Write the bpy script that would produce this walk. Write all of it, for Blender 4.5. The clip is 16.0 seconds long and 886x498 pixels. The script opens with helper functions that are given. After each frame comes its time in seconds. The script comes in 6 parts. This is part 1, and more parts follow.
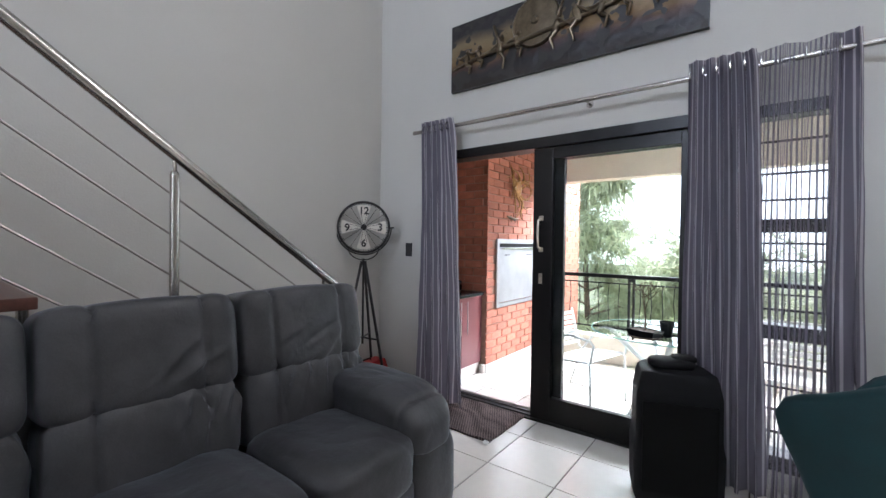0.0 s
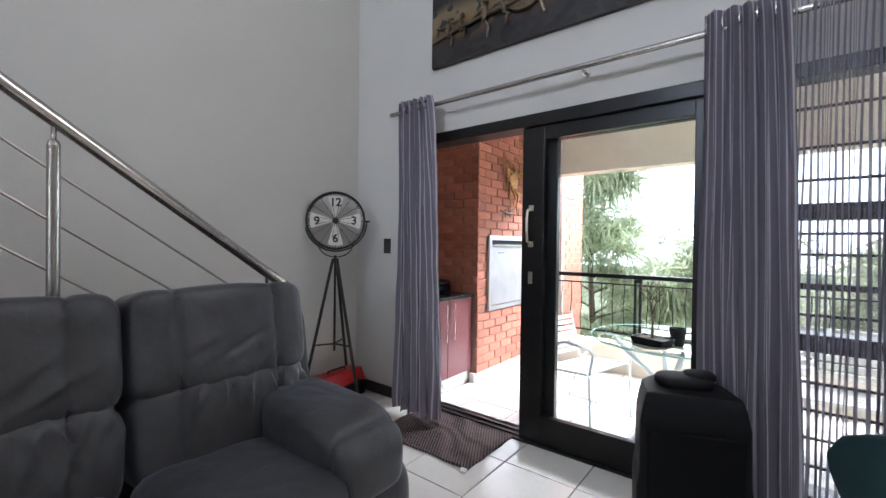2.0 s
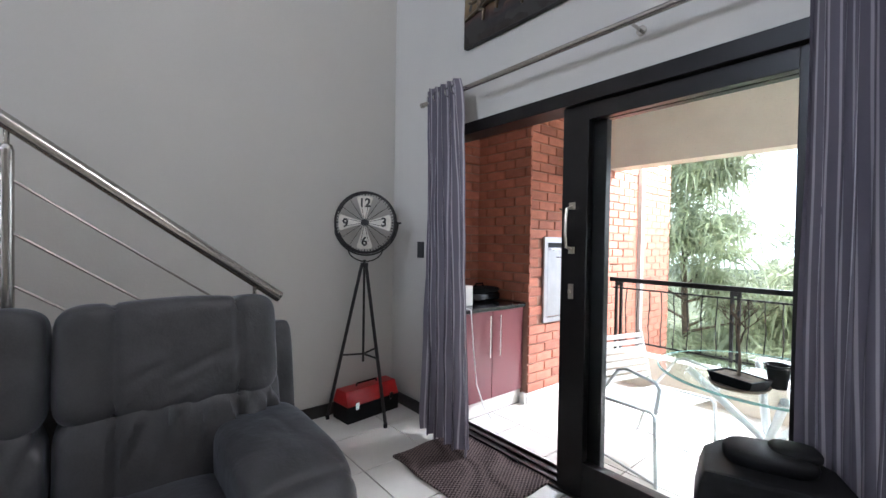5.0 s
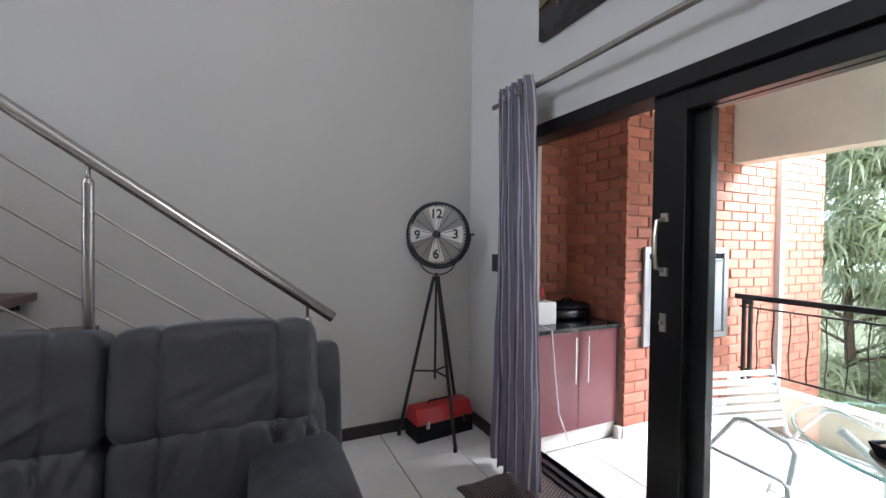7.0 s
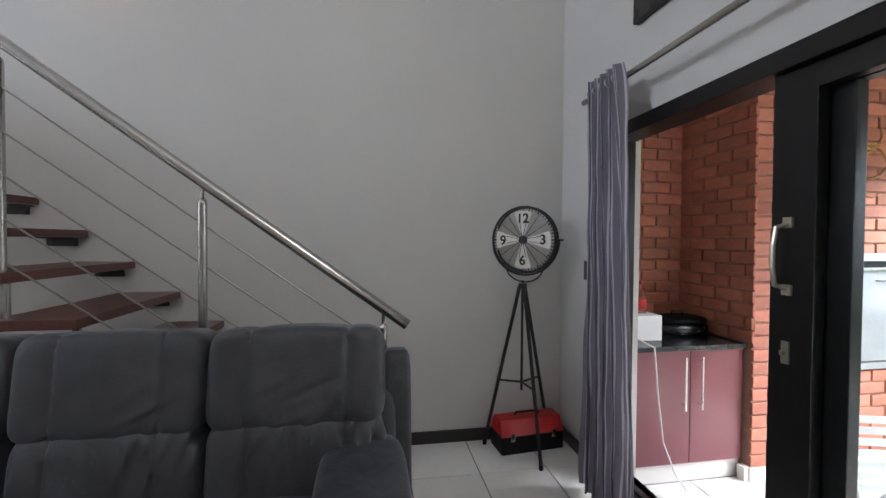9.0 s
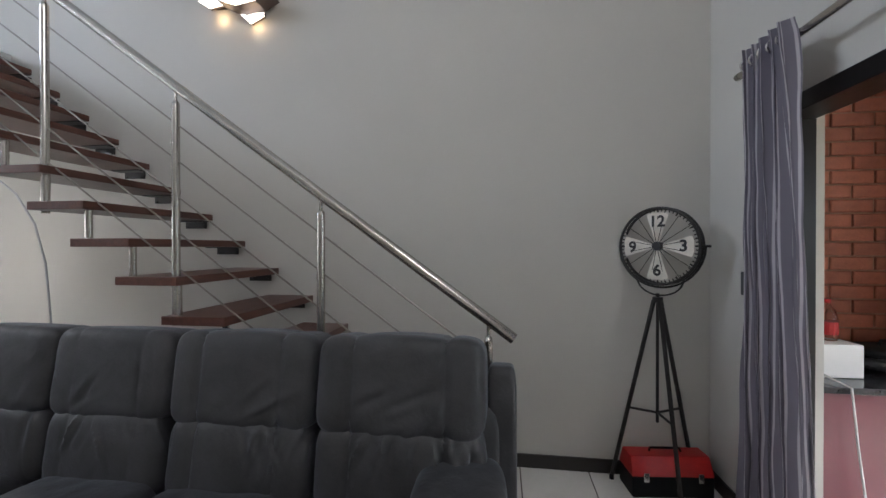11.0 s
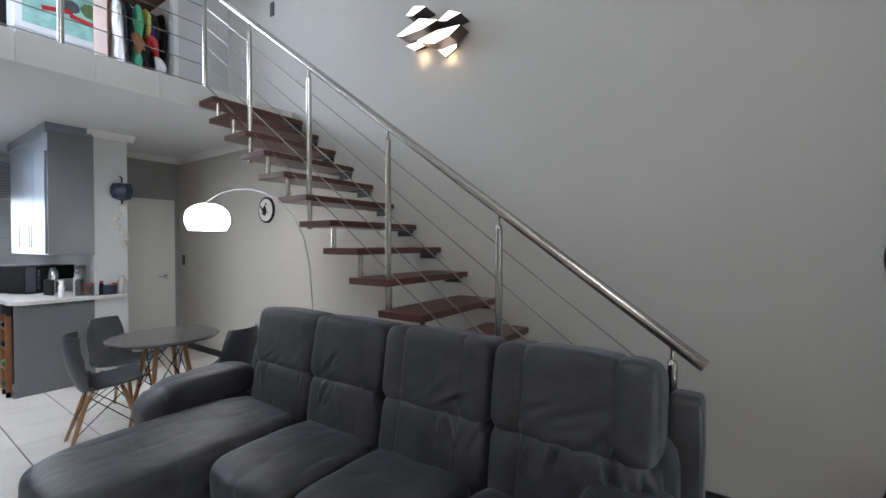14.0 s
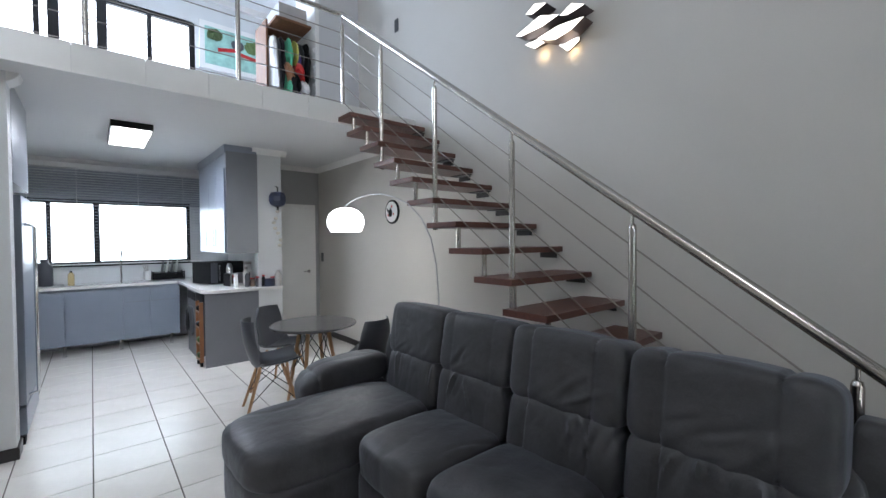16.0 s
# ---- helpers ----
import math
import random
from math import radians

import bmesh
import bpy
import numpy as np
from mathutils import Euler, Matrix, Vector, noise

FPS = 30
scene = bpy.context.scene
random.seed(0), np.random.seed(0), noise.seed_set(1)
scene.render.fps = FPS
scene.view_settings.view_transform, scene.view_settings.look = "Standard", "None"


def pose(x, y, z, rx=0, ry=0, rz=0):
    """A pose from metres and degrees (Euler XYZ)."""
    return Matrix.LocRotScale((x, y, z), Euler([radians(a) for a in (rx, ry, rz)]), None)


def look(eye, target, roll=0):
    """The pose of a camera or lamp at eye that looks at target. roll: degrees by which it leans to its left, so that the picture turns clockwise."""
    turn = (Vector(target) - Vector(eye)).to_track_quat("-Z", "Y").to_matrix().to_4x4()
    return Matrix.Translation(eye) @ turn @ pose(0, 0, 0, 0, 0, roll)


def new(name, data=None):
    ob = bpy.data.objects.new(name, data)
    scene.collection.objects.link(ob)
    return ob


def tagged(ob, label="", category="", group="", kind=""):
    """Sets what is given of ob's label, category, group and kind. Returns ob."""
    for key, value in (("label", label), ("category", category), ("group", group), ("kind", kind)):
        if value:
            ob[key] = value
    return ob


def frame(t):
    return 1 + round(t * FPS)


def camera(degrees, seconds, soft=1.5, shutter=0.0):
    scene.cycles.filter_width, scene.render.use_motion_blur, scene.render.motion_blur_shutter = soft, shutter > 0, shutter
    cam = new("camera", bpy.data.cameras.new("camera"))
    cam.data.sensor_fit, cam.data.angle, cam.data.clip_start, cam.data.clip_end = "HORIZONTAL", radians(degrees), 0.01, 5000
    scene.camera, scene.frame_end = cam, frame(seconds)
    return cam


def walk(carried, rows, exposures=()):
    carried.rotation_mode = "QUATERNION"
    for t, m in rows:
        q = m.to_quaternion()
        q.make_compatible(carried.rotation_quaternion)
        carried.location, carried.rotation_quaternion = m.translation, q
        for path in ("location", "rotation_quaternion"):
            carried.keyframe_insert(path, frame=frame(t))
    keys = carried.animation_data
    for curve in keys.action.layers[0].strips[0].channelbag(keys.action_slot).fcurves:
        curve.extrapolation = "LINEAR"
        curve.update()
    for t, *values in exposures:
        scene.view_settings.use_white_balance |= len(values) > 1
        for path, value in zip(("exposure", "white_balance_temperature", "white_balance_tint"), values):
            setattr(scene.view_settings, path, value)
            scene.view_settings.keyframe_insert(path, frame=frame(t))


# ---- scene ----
cam = camera(94.1, 16.0)
PATH = [
    (0, (2.883, -2.785, 1.283), (1.672, -1.194, 1.255), 0.8),
    (0.5, (2.874, -2.666, 1.273), (1.658, -1.079, 1.246), 0.8),
    (1, (2.874, -2.557, 1.255), (1.649, -0.976, 1.233), 0.7),
    (1.5, (2.861, -2.447, 1.238), (1.621, -0.877, 1.217), 0.8),
    (2, (2.81, -2.352, 1.237), (1.571, -0.783, 1.216), 0.8),
    (2.5, (2.812, -2.242, 1.234), (1.548, -0.692, 1.21), 0.9),
    (3, (2.828, -2.14, 1.229), (1.538, -0.612, 1.204), 0.8),
    (5.5, (2.839, -1.744, 1.295), (1.23, -0.557, 1.262), 0.9),
    (6, (2.797, -1.652, 1.315), (1.122, -0.559, 1.282), 0.8),
    (6.5, (2.788, -1.59, 1.343), (1.043, -0.614, 1.309), 0.8),
    (7, (2.795, -1.534, 1.362), (0.984, -0.687, 1.326), 0.7),
    (7.5, (2.797, -1.469, 1.38), (0.932, -0.746, 1.341), 0.6),
    (8, (2.804, -1.409, 1.392), (0.894, -0.816, 1.353), 0.5),
    (8.5, (2.805, -1.378, 1.404), (0.861, -0.908, 1.362), 0.5),
    (11, (2.687, -1.243, 1.408), (0.707, -1.525, 1.398), -0.0),
    (11.5, (2.651, -1.234, 1.412), (0.699, -1.67, 1.413), 0.2),
    (12, (2.658, -1.226, 1.424), (0.744, -1.807, 1.428), 0.3),
    (12.5, (2.678, -1.187, 1.458), (0.815, -1.916, 1.441), 0.1),
    (13, (2.696, -1.146, 1.462), (0.896, -2.016, 1.443), 0.1),
    (13.5, (2.715, -1.126, 1.47), (0.987, -2.133, 1.448), 0.1),
    (14, (2.748, -1.122, 1.484), (1.102, -2.258, 1.454), 0.0),
    (14.5, (2.783, -1.12, 1.501), (1.226, -2.375, 1.46), -0.2),
    (15, (2.815, -1.121, 1.504), (1.34, -2.472, 1.46), -0.3),
    (15.5, (2.845, -1.136, 1.509), (1.459, -2.577, 1.463), -0.4),
    (16, (2.857, -1.153, 1.506), (1.56, -2.675, 1.462), -0.4),
]
walk(cam, [(t, look(eye, target, roll)) for t, eye, target, roll in PATH], [(0.0, 1.33, 5960, 14), (6.5, 1.27, 5960, 15), (12.0, 1.00, 6150, 12), (16.0, 1.13, 5830, 11)])

# ---- world and light ----
world = bpy.data.worlds.new("world")
scene.world = world
world.use_nodes = True
wn = world.node_tree.nodes
sky = wn.new("ShaderNodeTexSky")
sky.sky_type, sky.sun_disc = "NISHITA", False
sky.sun_elevation, sky.sun_rotation = radians(61), radians(-8)
sky.dust_density = 3.0
world.node_tree.links.new(sky.outputs[0], wn["Background"].inputs[0])
wn["Background"].inputs[1].default_value = 0.15


def lamp(name, kind, m, energy, color=(1, 1, 1), size=1.0, size_y=None):
    data = bpy.data.lights.new(name, kind)
    data.energy, data.color = energy, color
    if kind == "AREA":
        data.shape, data.size, data.size_y = "RECTANGLE", size, size_y or size
    elif kind == "POINT":
        data.shadow_soft_size = size
    ob = new(name, data)
    ob.matrix_world = m
    return ob


sun = lamp("sun", "SUN", look((-2, 14, 25.8), (0, 0, 0)), 4.0, (1, 0.97, 0.93))
sun.data.angle = radians(0.5)
lamp("sky_light_balcony", "AREA", look((3.0, 3.6, 3.3), (1.7, 0.0, 0.2)), 450, (0.95, 0.98, 1.0), 3.8, 1.3)
# Fill lamp added at an invented high opening, unseen; brightens the stair wall.
lamp("added_fill_high_opening", "AREA", look((4.4, -0.03, 4.3), (3.4, -4.0, 2.8)), 27, (1.0, 0.97, 0.93), 1.3, 1.3)
lamp("sky_light_loft", "AREA", look((2.85, -8.75, 4.5), (1.4, -3.8, 3.2)), 102, (0.76, 0.86, 1.0), 2.3, 1.0)

# ---- materials ----


def mat(name, color, rough=0.6, metal=0.0, vary=0.12, scale=6.0, bump=0.15, fine=60.0, spec=0.5, bumpd=0.004, coat=0.0, rand=0.0, dark=None, stretch=None, crease=0.0):
    """A surface with variation at two scales, and fine relief."""
    m = bpy.data.materials.new(name)
    m.use_nodes = True
    n, l = m.node_tree.nodes, m.node_tree.links
    b = n["Principled BSDF"]
    b.inputs["Roughness"].default_value = rough
    b.inputs["Metallic"].default_value = metal
    b.inputs["Specular IOR Level"].default_value = spec
    b.inputs["Coat Weight"].default_value = coat
    geo = n.new("ShaderNodeTexCoord")
    mp = n.new("ShaderNodeMapping")
    l.new(geo.outputs["Object"], mp.inputs[0])
    if stretch:
        mp.inputs["Scale"].default_value = stretch
    n1, n2 = n.new("ShaderNodeTexNoise"), n.new("ShaderNodeTexNoise")
    n1.inputs["Scale"].default_value, n2.inputs["Scale"].default_value = scale, fine
    n1.inputs["Detail"].default_value, n2.inputs["Detail"].default_value = 5, 4
    l.new(mp.outputs[0], n1.inputs["Vector"])
    l.new(mp.outputs[0], n2.inputs["Vector"])
    mx = n.new("ShaderNodeMix")
    mx.data_type = "RGBA"
    c = Vector(color)
    lo = Vector(dark) if dark else c * (1 - vary)
    mx.inputs[6].default_value = (*lo, 1)
    mx.inputs[7].default_value = (*[min(1, v * (1 + vary)) for v in c], 1)
    add = n.new("ShaderNodeMath")
    add.operation = "MULTIPLY_ADD"
    l.new(n2.outputs[0], add.inputs[0])
    add.inputs[1].default_value = 0.35
    l.new(n1.outputs[0], add.inputs[2])
    mr = n.new("ShaderNodeMapRange")
    mr.inputs[1].default_value, mr.inputs[2].default_value = 0.4, 0.95
    l.new(add.outputs[0], mr.inputs[0])
    l.new(mr.outputs[0], mx.inputs[0])
    out = mx.outputs[2]
    if rand:
        oi = n.new("ShaderNodeObjectInfo")
        hsv = n.new("ShaderNodeHueSaturation")
        r2 = n.new("ShaderNodeMapRange")
        r2.inputs[3].default_value, r2.inputs[4].default_value = 1 - rand, 1 + rand
        l.new(oi.outputs["Random"], r2.inputs[0])
        l.new(r2.outputs[0], hsv.inputs["Value"])
        l.new(out, hsv.inputs["Color"])
        out = hsv.outputs[0]
    l.new(out, b.inputs["Base Color"])
    if crease:
        n3 = n.new("ShaderNodeTexNoise")
        n3.inputs["Scale"].default_value, n3.inputs["Detail"].default_value = crease, 6
        n3.inputs["Distortion"].default_value = 0.25
        l.new(mp.outputs[0], n3.inputs["Vector"])
        bp3 = n.new("ShaderNodeBump")
        bp3.inputs["Strength"].default_value, bp3.inputs["Distance"].default_value = 0.5, 0.016
        l.new(n3.outputs[0], bp3.inputs["Height"])
    if bump:
        bp = n.new("ShaderNodeBump")
        bp.inputs["Strength"].default_value, bp.inputs["Distance"].default_value = bump, bumpd
        l.new(n2.outputs[0], bp.inputs["Height"])
        l.new(bp.outputs[0], b.inputs["Normal"])
        if crease:
            l.new(bp3.outputs[0], bp.inputs["Normal"])
    rr = n.new("ShaderNodeMapRange")
    rr.inputs[3].default_value, rr.inputs[4].default_value = max(0.02, rough * 0.88), min(1, rough * 1.12)
    l.new(n1.outputs[0], rr.inputs[0])
    l.new(rr.outputs[0], b.inputs["Roughness"])
    return m


def glow(name, color, strength):
    m = bpy.data.materials.new(name)
    m.use_nodes = True
    b = m.node_tree.nodes["Principled BSDF"]
    b.inputs["Base Color"].default_value = (*color, 1)
    b.inputs["Emission Color"].default_value = (*color, 1)
    b.inputs["Emission Strength"].default_value = strength
    return m


def glassy(name, color, rough=0.0, ior=1.45):
    m = bpy.data.materials.new(name)
    m.use_nodes = True
    b = m.node_tree.nodes["Principled BSDF"]
    b.inputs["Base Color"].default_value = (*color, 1)
    b.inputs["Roughness"].default_value = rough
    b.inputs["IOR"].default_value = ior
    b.inputs["Transmission Weight"].default_value = 1.0
    return m


M = {}
M["wall"] = mat("grey_wall_paint", (0.50, 0.478, 0.435), 0.62, vary=0.035, scale=1.6, bump=0.22, fine=90, bumpd=0.002)
M["loft_wall"] = mat("loft_wall_paint", (0.55, 0.55, 0.56), 0.65, vary=0.03, scale=1.5, bump=0.12, fine=90, bumpd=0.002)
M["ceiling"] = mat("ceiling_paint", (0.62, 0.62, 0.62), 0.75, vary=0.03, scale=1.2, bump=0.1, fine=80, bumpd=0.002)
M["tile"] = mat("glazed_floor_tile", (0.71, 0.68, 0.63), 0.2, vary=0.05, scale=5, bump=0.05, fine=30, rand=0.035)
M["slabtile"] = mat("white_edge_tile", (0.72, 0.72, 0.70), 0.3, vary=0.03, scale=4, bump=0.04, rand=0.03)
M["grout"] = mat("floor_grout", (0.09, 0.072, 0.058), 0.9, vary=0.25, scale=9, fine=160)
M["skirt"] = mat("dark_skirting_paint", (0.02, 0.017, 0.016), 0.35, vary=0.2, scale=12, bump=0.08)
M["frame"] = mat("black_door_paint", (0.007, 0.006, 0.006), 0.3, vary=0.25, scale=10, bump=0.12, fine=40, spec=0.3)
M["steel"] = mat("brushed_steel", (0.47, 0.44, 0.405), 0.24, 1.0, vary=0.03, scale=2, bump=0.0)
M["bronze"] = mat("dark_bronze", (0.13, 0.105, 0.105), 0.45, 0.3, vary=0.1, scale=10)
M["cable"] = mat("dull_steel_cable", (0.27, 0.245, 0.22), 0.35, 1.0, vary=0.1, scale=3, bump=0.0)
M["iron"] = mat("dark_iron", (0.016, 0.014, 0.013), 0.45, 0.25, vary=0.3, scale=30, bump=0.15)
M["wood"] = mat("dark_red_wood", (0.092, 0.034, 0.023), 0.35, vary=0.35, scale=3.5, bump=0.12, fine=30, stretch=(1.2, 14, 14), rand=0.12)
M["oak"] = mat("light_wood", (0.42, 0.24, 0.12), 0.45, vary=0.2, scale=5, stretch=(10, 10, 1.5))
M["sofa"] = mat("grey_suede", (0.034, 0.033, 0.035), 0.5, vary=0.5, scale=7.0, bump=0.3, fine=170, spec=0.5, bumpd=0.002, crease=9.0)
suede = M["sofa"].node_tree.nodes["Principled BSDF"]
suede.inputs["Sheen Weight"].default_value = 0.2
suede.inputs["Sheen Roughness"].default_value = 0.4
suede.inputs["Sheen Tint"].default_value = (0.62, 0.7, 0.85, 1)
M["brick"] = mat("red_face_brick", (0.41, 0.155, 0.10), 0.82, vary=0.22, scale=9, bump=0.55, fine=70, rand=0.2)
M["mortar"] = mat("mortar", (0.36, 0.21, 0.155), 0.95, vary=0.2, scale=15, bump=0.5)
M["curtain"] = None
M["mat"] = mat("woven_mat", (0.085, 0.058, 0.052), 0.95, vary=0.5, scale=55, bump=0.8, fine=120)
M["red"] = mat("red_enamel", (0.42, 0.012, 0.012), 0.35, vary=0.15, scale=15)
M["blackp"] = mat("black_plastic", (0.005, 0.005, 0.006), 0.6, vary=0.2, scale=20, bump=0.1, fine=200, spec=0.2)
M["grille"] = mat("speaker_grille", (0.004, 0.004, 0.004), 0.8, vary=0.4, scale=120, bump=0.3, fine=400, spec=0.15)
M["maroon"] = mat("maroon_laminate", (0.17, 0.045, 0.055), 0.3, vary=0.06, scale=5, bump=0.03)
M["granite"] = mat("dark_granite", (0.02, 0.02, 0.022), 0.15, vary=0.5, scale=80, bump=0.0, fine=200)
M["white"] = mat("white_paint", (0.74, 0.73, 0.71), 0.5, vary=0.03, scale=6, bump=0.05)
M["whiteup"] = mat("clock_cream", (0.62, 0.58, 0.5), 0.55, vary=0.12, scale=20)
M["chairwhite"] = mat("white_strap", (0.78, 0.78, 0.76), 0.5, vary=0.05)
M["teal"] = mat("teal_velvet", (0.005, 0.036, 0.042), 0.75, vary=0.25, scale=8, bump=0.15, fine=220)
M["cab"] = mat("blue_grey_laminate", (0.21, 0.235, 0.28), 0.32, vary=0.05, scale=3, bump=0.03)
M["cabdark"] = mat("grey_laminate", (0.17, 0.175, 0.19), 0.35, vary=0.06, scale=3, bump=0.03)
M["worktop"] = mat("pale_worktop", (0.66, 0.65, 0.62), 0.25, vary=0.06, scale=25, bump=0.02)
M["table"] = mat("grey_tabletop", (0.075, 0.072, 0.072), 0.18, vary=0.08, scale=5, bump=0.0)
M["shell"] = mat("charcoal_shell", (0.05, 0.053, 0.062), 0.42, vary=0.1, scale=6, bump=0.05)
M["blind"] = mat("grey_blind", (0.34, 0.36, 0.39), 0.45, vary=0.08, scale=8)
M["kwall"] = mat("kitchen_wall_paint", (0.60, 0.61, 0.61), 0.6, vary=0.03, scale=2, bump=0.12)
M["endwall"] = mat("dark_grey_paint", (0.30, 0.30, 0.29), 0.6, vary=0.04, scale=2, bump=0.12)
M["door"] = mat("white_door_paint", (0.78, 0.77, 0.74), 0.4, vary=0.03, scale=3, bump=0.04)
M["concrete"] = mat("painted_beam", (0.66, 0.60, 0.50), 0.8, vary=0.08, scale=3, bump=0.2)
M["green"] = mat("leaf", (0.075, 0.12, 0.035), 0.5, vary=0.4, scale=3, bump=0.0, rand=0.3)
M["greygreen"] = mat("tree_leaf", (0.25, 0.275, 0.17), 0.4, vary=0.5, scale=2, bump=0.0)
M["ground"] = mat("lawn", (0.13, 0.15, 0.08), 0.9, vary=0.4, scale=0.7, bump=0.4)
M["paving"] = mat("pale_paving", (0.5, 0.47, 0.42), 0.8, vary=0.15, scale=2)
M["bark"] = mat("bark", (0.14, 0.1, 0.07), 0.9, vary=0.4, scale=25, bump=0.6)
M["copper"] = mat("coppery_leaf_metal", (0.38, 0.2, 0.075), 0.4, 0.75, vary=0.5, scale=30)
weave_nodes, weave_links = M["mat"].node_tree.nodes, M["mat"].node_tree.links
weave, weave_co, weave_map = weave_nodes.new("ShaderNodeTexChecker"), weave_nodes.new("ShaderNodeTexCoord"), weave_nodes.new("ShaderNodeMapping")
weave_map.inputs["Scale"].default_value = (95, 62, 1)
weave_map.inputs["Rotation"].default_value = (0, 0, 0.08)
weave.inputs["Scale"].default_value = 1.0
weave.inputs[1].default_value, weave.inputs[2].default_value = (0.035, 0.02, 0.02, 1), (0.17, 0.125, 0.115, 1)
weave_links.new(weave_co.outputs["Object"], weave_map.inputs[0])
weave_links.new(weave_map.outputs[0], weave.inputs[0])
weave_links.new(weave.outputs[0], weave_nodes["Principled BSDF"].inputs["Base Color"])
M["picture"] = mat("bronze_relief", (0.10, 0.07, 0.042), 0.4, 0.25, vary=0.6, scale=2.2, bump=0.5, fine=40, dark=(0.018, 0.014, 0.012))


def panel_paint():
    """Bronze ground of the relief: a pale gold band between dark edges, blotched."""
    m = M["picture"]
    n, l = m.node_tree.nodes, m.node_tree.links
    tc, sep, no = n.new("ShaderNodeTexCoord"), n.new("ShaderNodeSeparateXYZ"), n.new("ShaderNodeTexNoise")
    no.inputs["Scale"].default_value, no.inputs["Detail"].default_value = 3.5, 6
    l.new(tc.outputs["Object"], no.inputs["Vector"])
    l.new(tc.outputs["Object"], sep.inputs[0])
    h = n.new("ShaderNodeMapRange")
    h.inputs[1].default_value, h.inputs[2].default_value = 2.525, 3.05
    l.new(sep.outputs[2], h.inputs[0])
    w = n.new("ShaderNodeMath")
    w.operation = "MULTIPLY_ADD"
    l.new(no.outputs[0], w.inputs[0])
    w.inputs[1].default_value = 0.35
    l.new(h.outputs[0], w.inputs[2])
    rp = n.new("ShaderNodeValToRGB")
    e = rp.color_ramp.elements
    e[0].position, e[0].color = 0.2, (0.02, 0.014, 0.011, 1)
    e[1].position, e[1].color = 1.1, (0.02, 0.017, 0.02, 1)
    for p, c in ((0.36, (0.018, 0.017, 0.02, 1)), (0.46, (0.06, 0.032, 0.028, 1)), (0.56, (0.17, 0.105, 0.045, 1)), (0.82, (0.19, 0.14, 0.075, 1)), (0.97, (0.05, 0.04, 0.035, 1))):
        e.new(p).color = c
    l.new(w.outputs[0], rp.inputs[0])
    l.new(rp.outputs[0], n["Principled BSDF"].inputs["Base Color"])


panel_paint()
M["pewter"] = mat("pewter_relief", (0.13, 0.10, 0.065), 0.3, 0.75, vary=0.4, scale=18, bump=0.4)
M["chrome"] = mat("chrome", (0.75, 0.75, 0.75), 0.12, 1.0, vary=0.03, bump=0.0)
M["gold"] = mat("aged_handle", (0.5, 0.45, 0.36), 0.3, 0.9, vary=0.1)
M["switch"] = mat("dark_switch", (0.025, 0.025, 0.027), 0.35)
M["plaster"] = mat("wall_box", (0.4, 0.38, 0.36), 0.6)
M["glass"] = glassy("window_glass", (0.97, 1.0, 0.99), 0.0, 1.02)
M["tglass"] = glassy("green_glass", (0.95, 0.995, 0.985), 0.0, 1.25)
M["glassedge"] = mat("polished_glass_edge", (0.35, 0.62, 0.55), 0.15, vary=0.08, bump=0.0)
M["bottle"] = glassy("clear_plastic", (0.9, 0.85, 0.8), 0.05, 1.3)
M["lampw"] = glow("lit_panel", (1.0, 0.97, 0.9), 5.0)
M["lampwarm"] = glow("warm_lit_panel", (1.0, 0.93, 0.82), 1.3)
M["shade"] = glow("lit_shade", (1.0, 0.98, 0.94), 2.6)
M["board"] = mat("brown_board", (0.17, 0.075, 0.032), 0.75, vary=0.25, scale=4, stretch=(8, 8, 1))
M["orange"] = mat("orange_wood", (0.24, 0.10, 0.04), 0.4, vary=0.2, scale=4, stretch=(8, 8, 1))


def curtain_material():
    """Striped cloth, woven open enough to let some daylight through."""
    m = bpy.data.materials.new("striped_curtain")
    m.use_nodes = True
    n, l = m.node_tree.nodes, m.node_tree.links
    b = n["Principled BSDF"]
    b.inputs["Roughness"].default_value = 0.7
    uv = n.new("ShaderNodeUVMap")
    sep = n.new("ShaderNodeSeparateXYZ")
    l.new(uv.outputs[0], sep.inputs[0])
    wave = n.new("ShaderNodeMath")
    wave.operation = "FRACT"
    l.new(sep.outputs[0], wave.inputs[0])
    ramp = n.new("ShaderNodeValToRGB")
    e = ramp.color_ramp.elements
    e[0].position, e[0].color = 0.0, (0.16, 0.145, 0.175, 1)
    e[1].position, e[1].color = 0.62, (0.16, 0.145, 0.175, 1)
    a = e.new(0.68)
    a.color = (0.46, 0.43, 0.45, 1)
    a = e.new(0.84)
    a.color = (0.46, 0.43, 0.46, 1)
    a = e.new(0.9)
    a.color = (0.16, 0.145, 0.175, 1)
    l.new(wave.outputs[0], ramp.inputs[0])
    no = n.new("ShaderNodeTexNoise")
    no.inputs["Scale"].default_value = 160
    co = n.new("ShaderNodeTexCoord")
    l.new(co.outputs["Object"], no.inputs["Vector"])
    bp = n.new("ShaderNodeBump")
    bp.inputs["Strength"].default_value, bp.inputs["Distance"].default_value = 0.3, 0.002
    l.new(no.outputs[0], bp.inputs["Height"])
    l.new(bp.outputs[0], b.inputs["Normal"])
    l.new(ramp.outputs[0], b.inputs["Base Color"])
    tr = n.new("ShaderNodeBsdfTranslucent")
    l.new(ramp.outputs[0], tr.inputs[0])
    mx = n.new("ShaderNodeMixShader")
    mx.inputs[0].default_value = 0.22
    l.new(b.outputs[0], mx.inputs[1])
    l.new(tr.outputs[0], mx.inputs[2])
    l.new(mx.outputs[0], n["Material Output"].inputs[0])
    return m


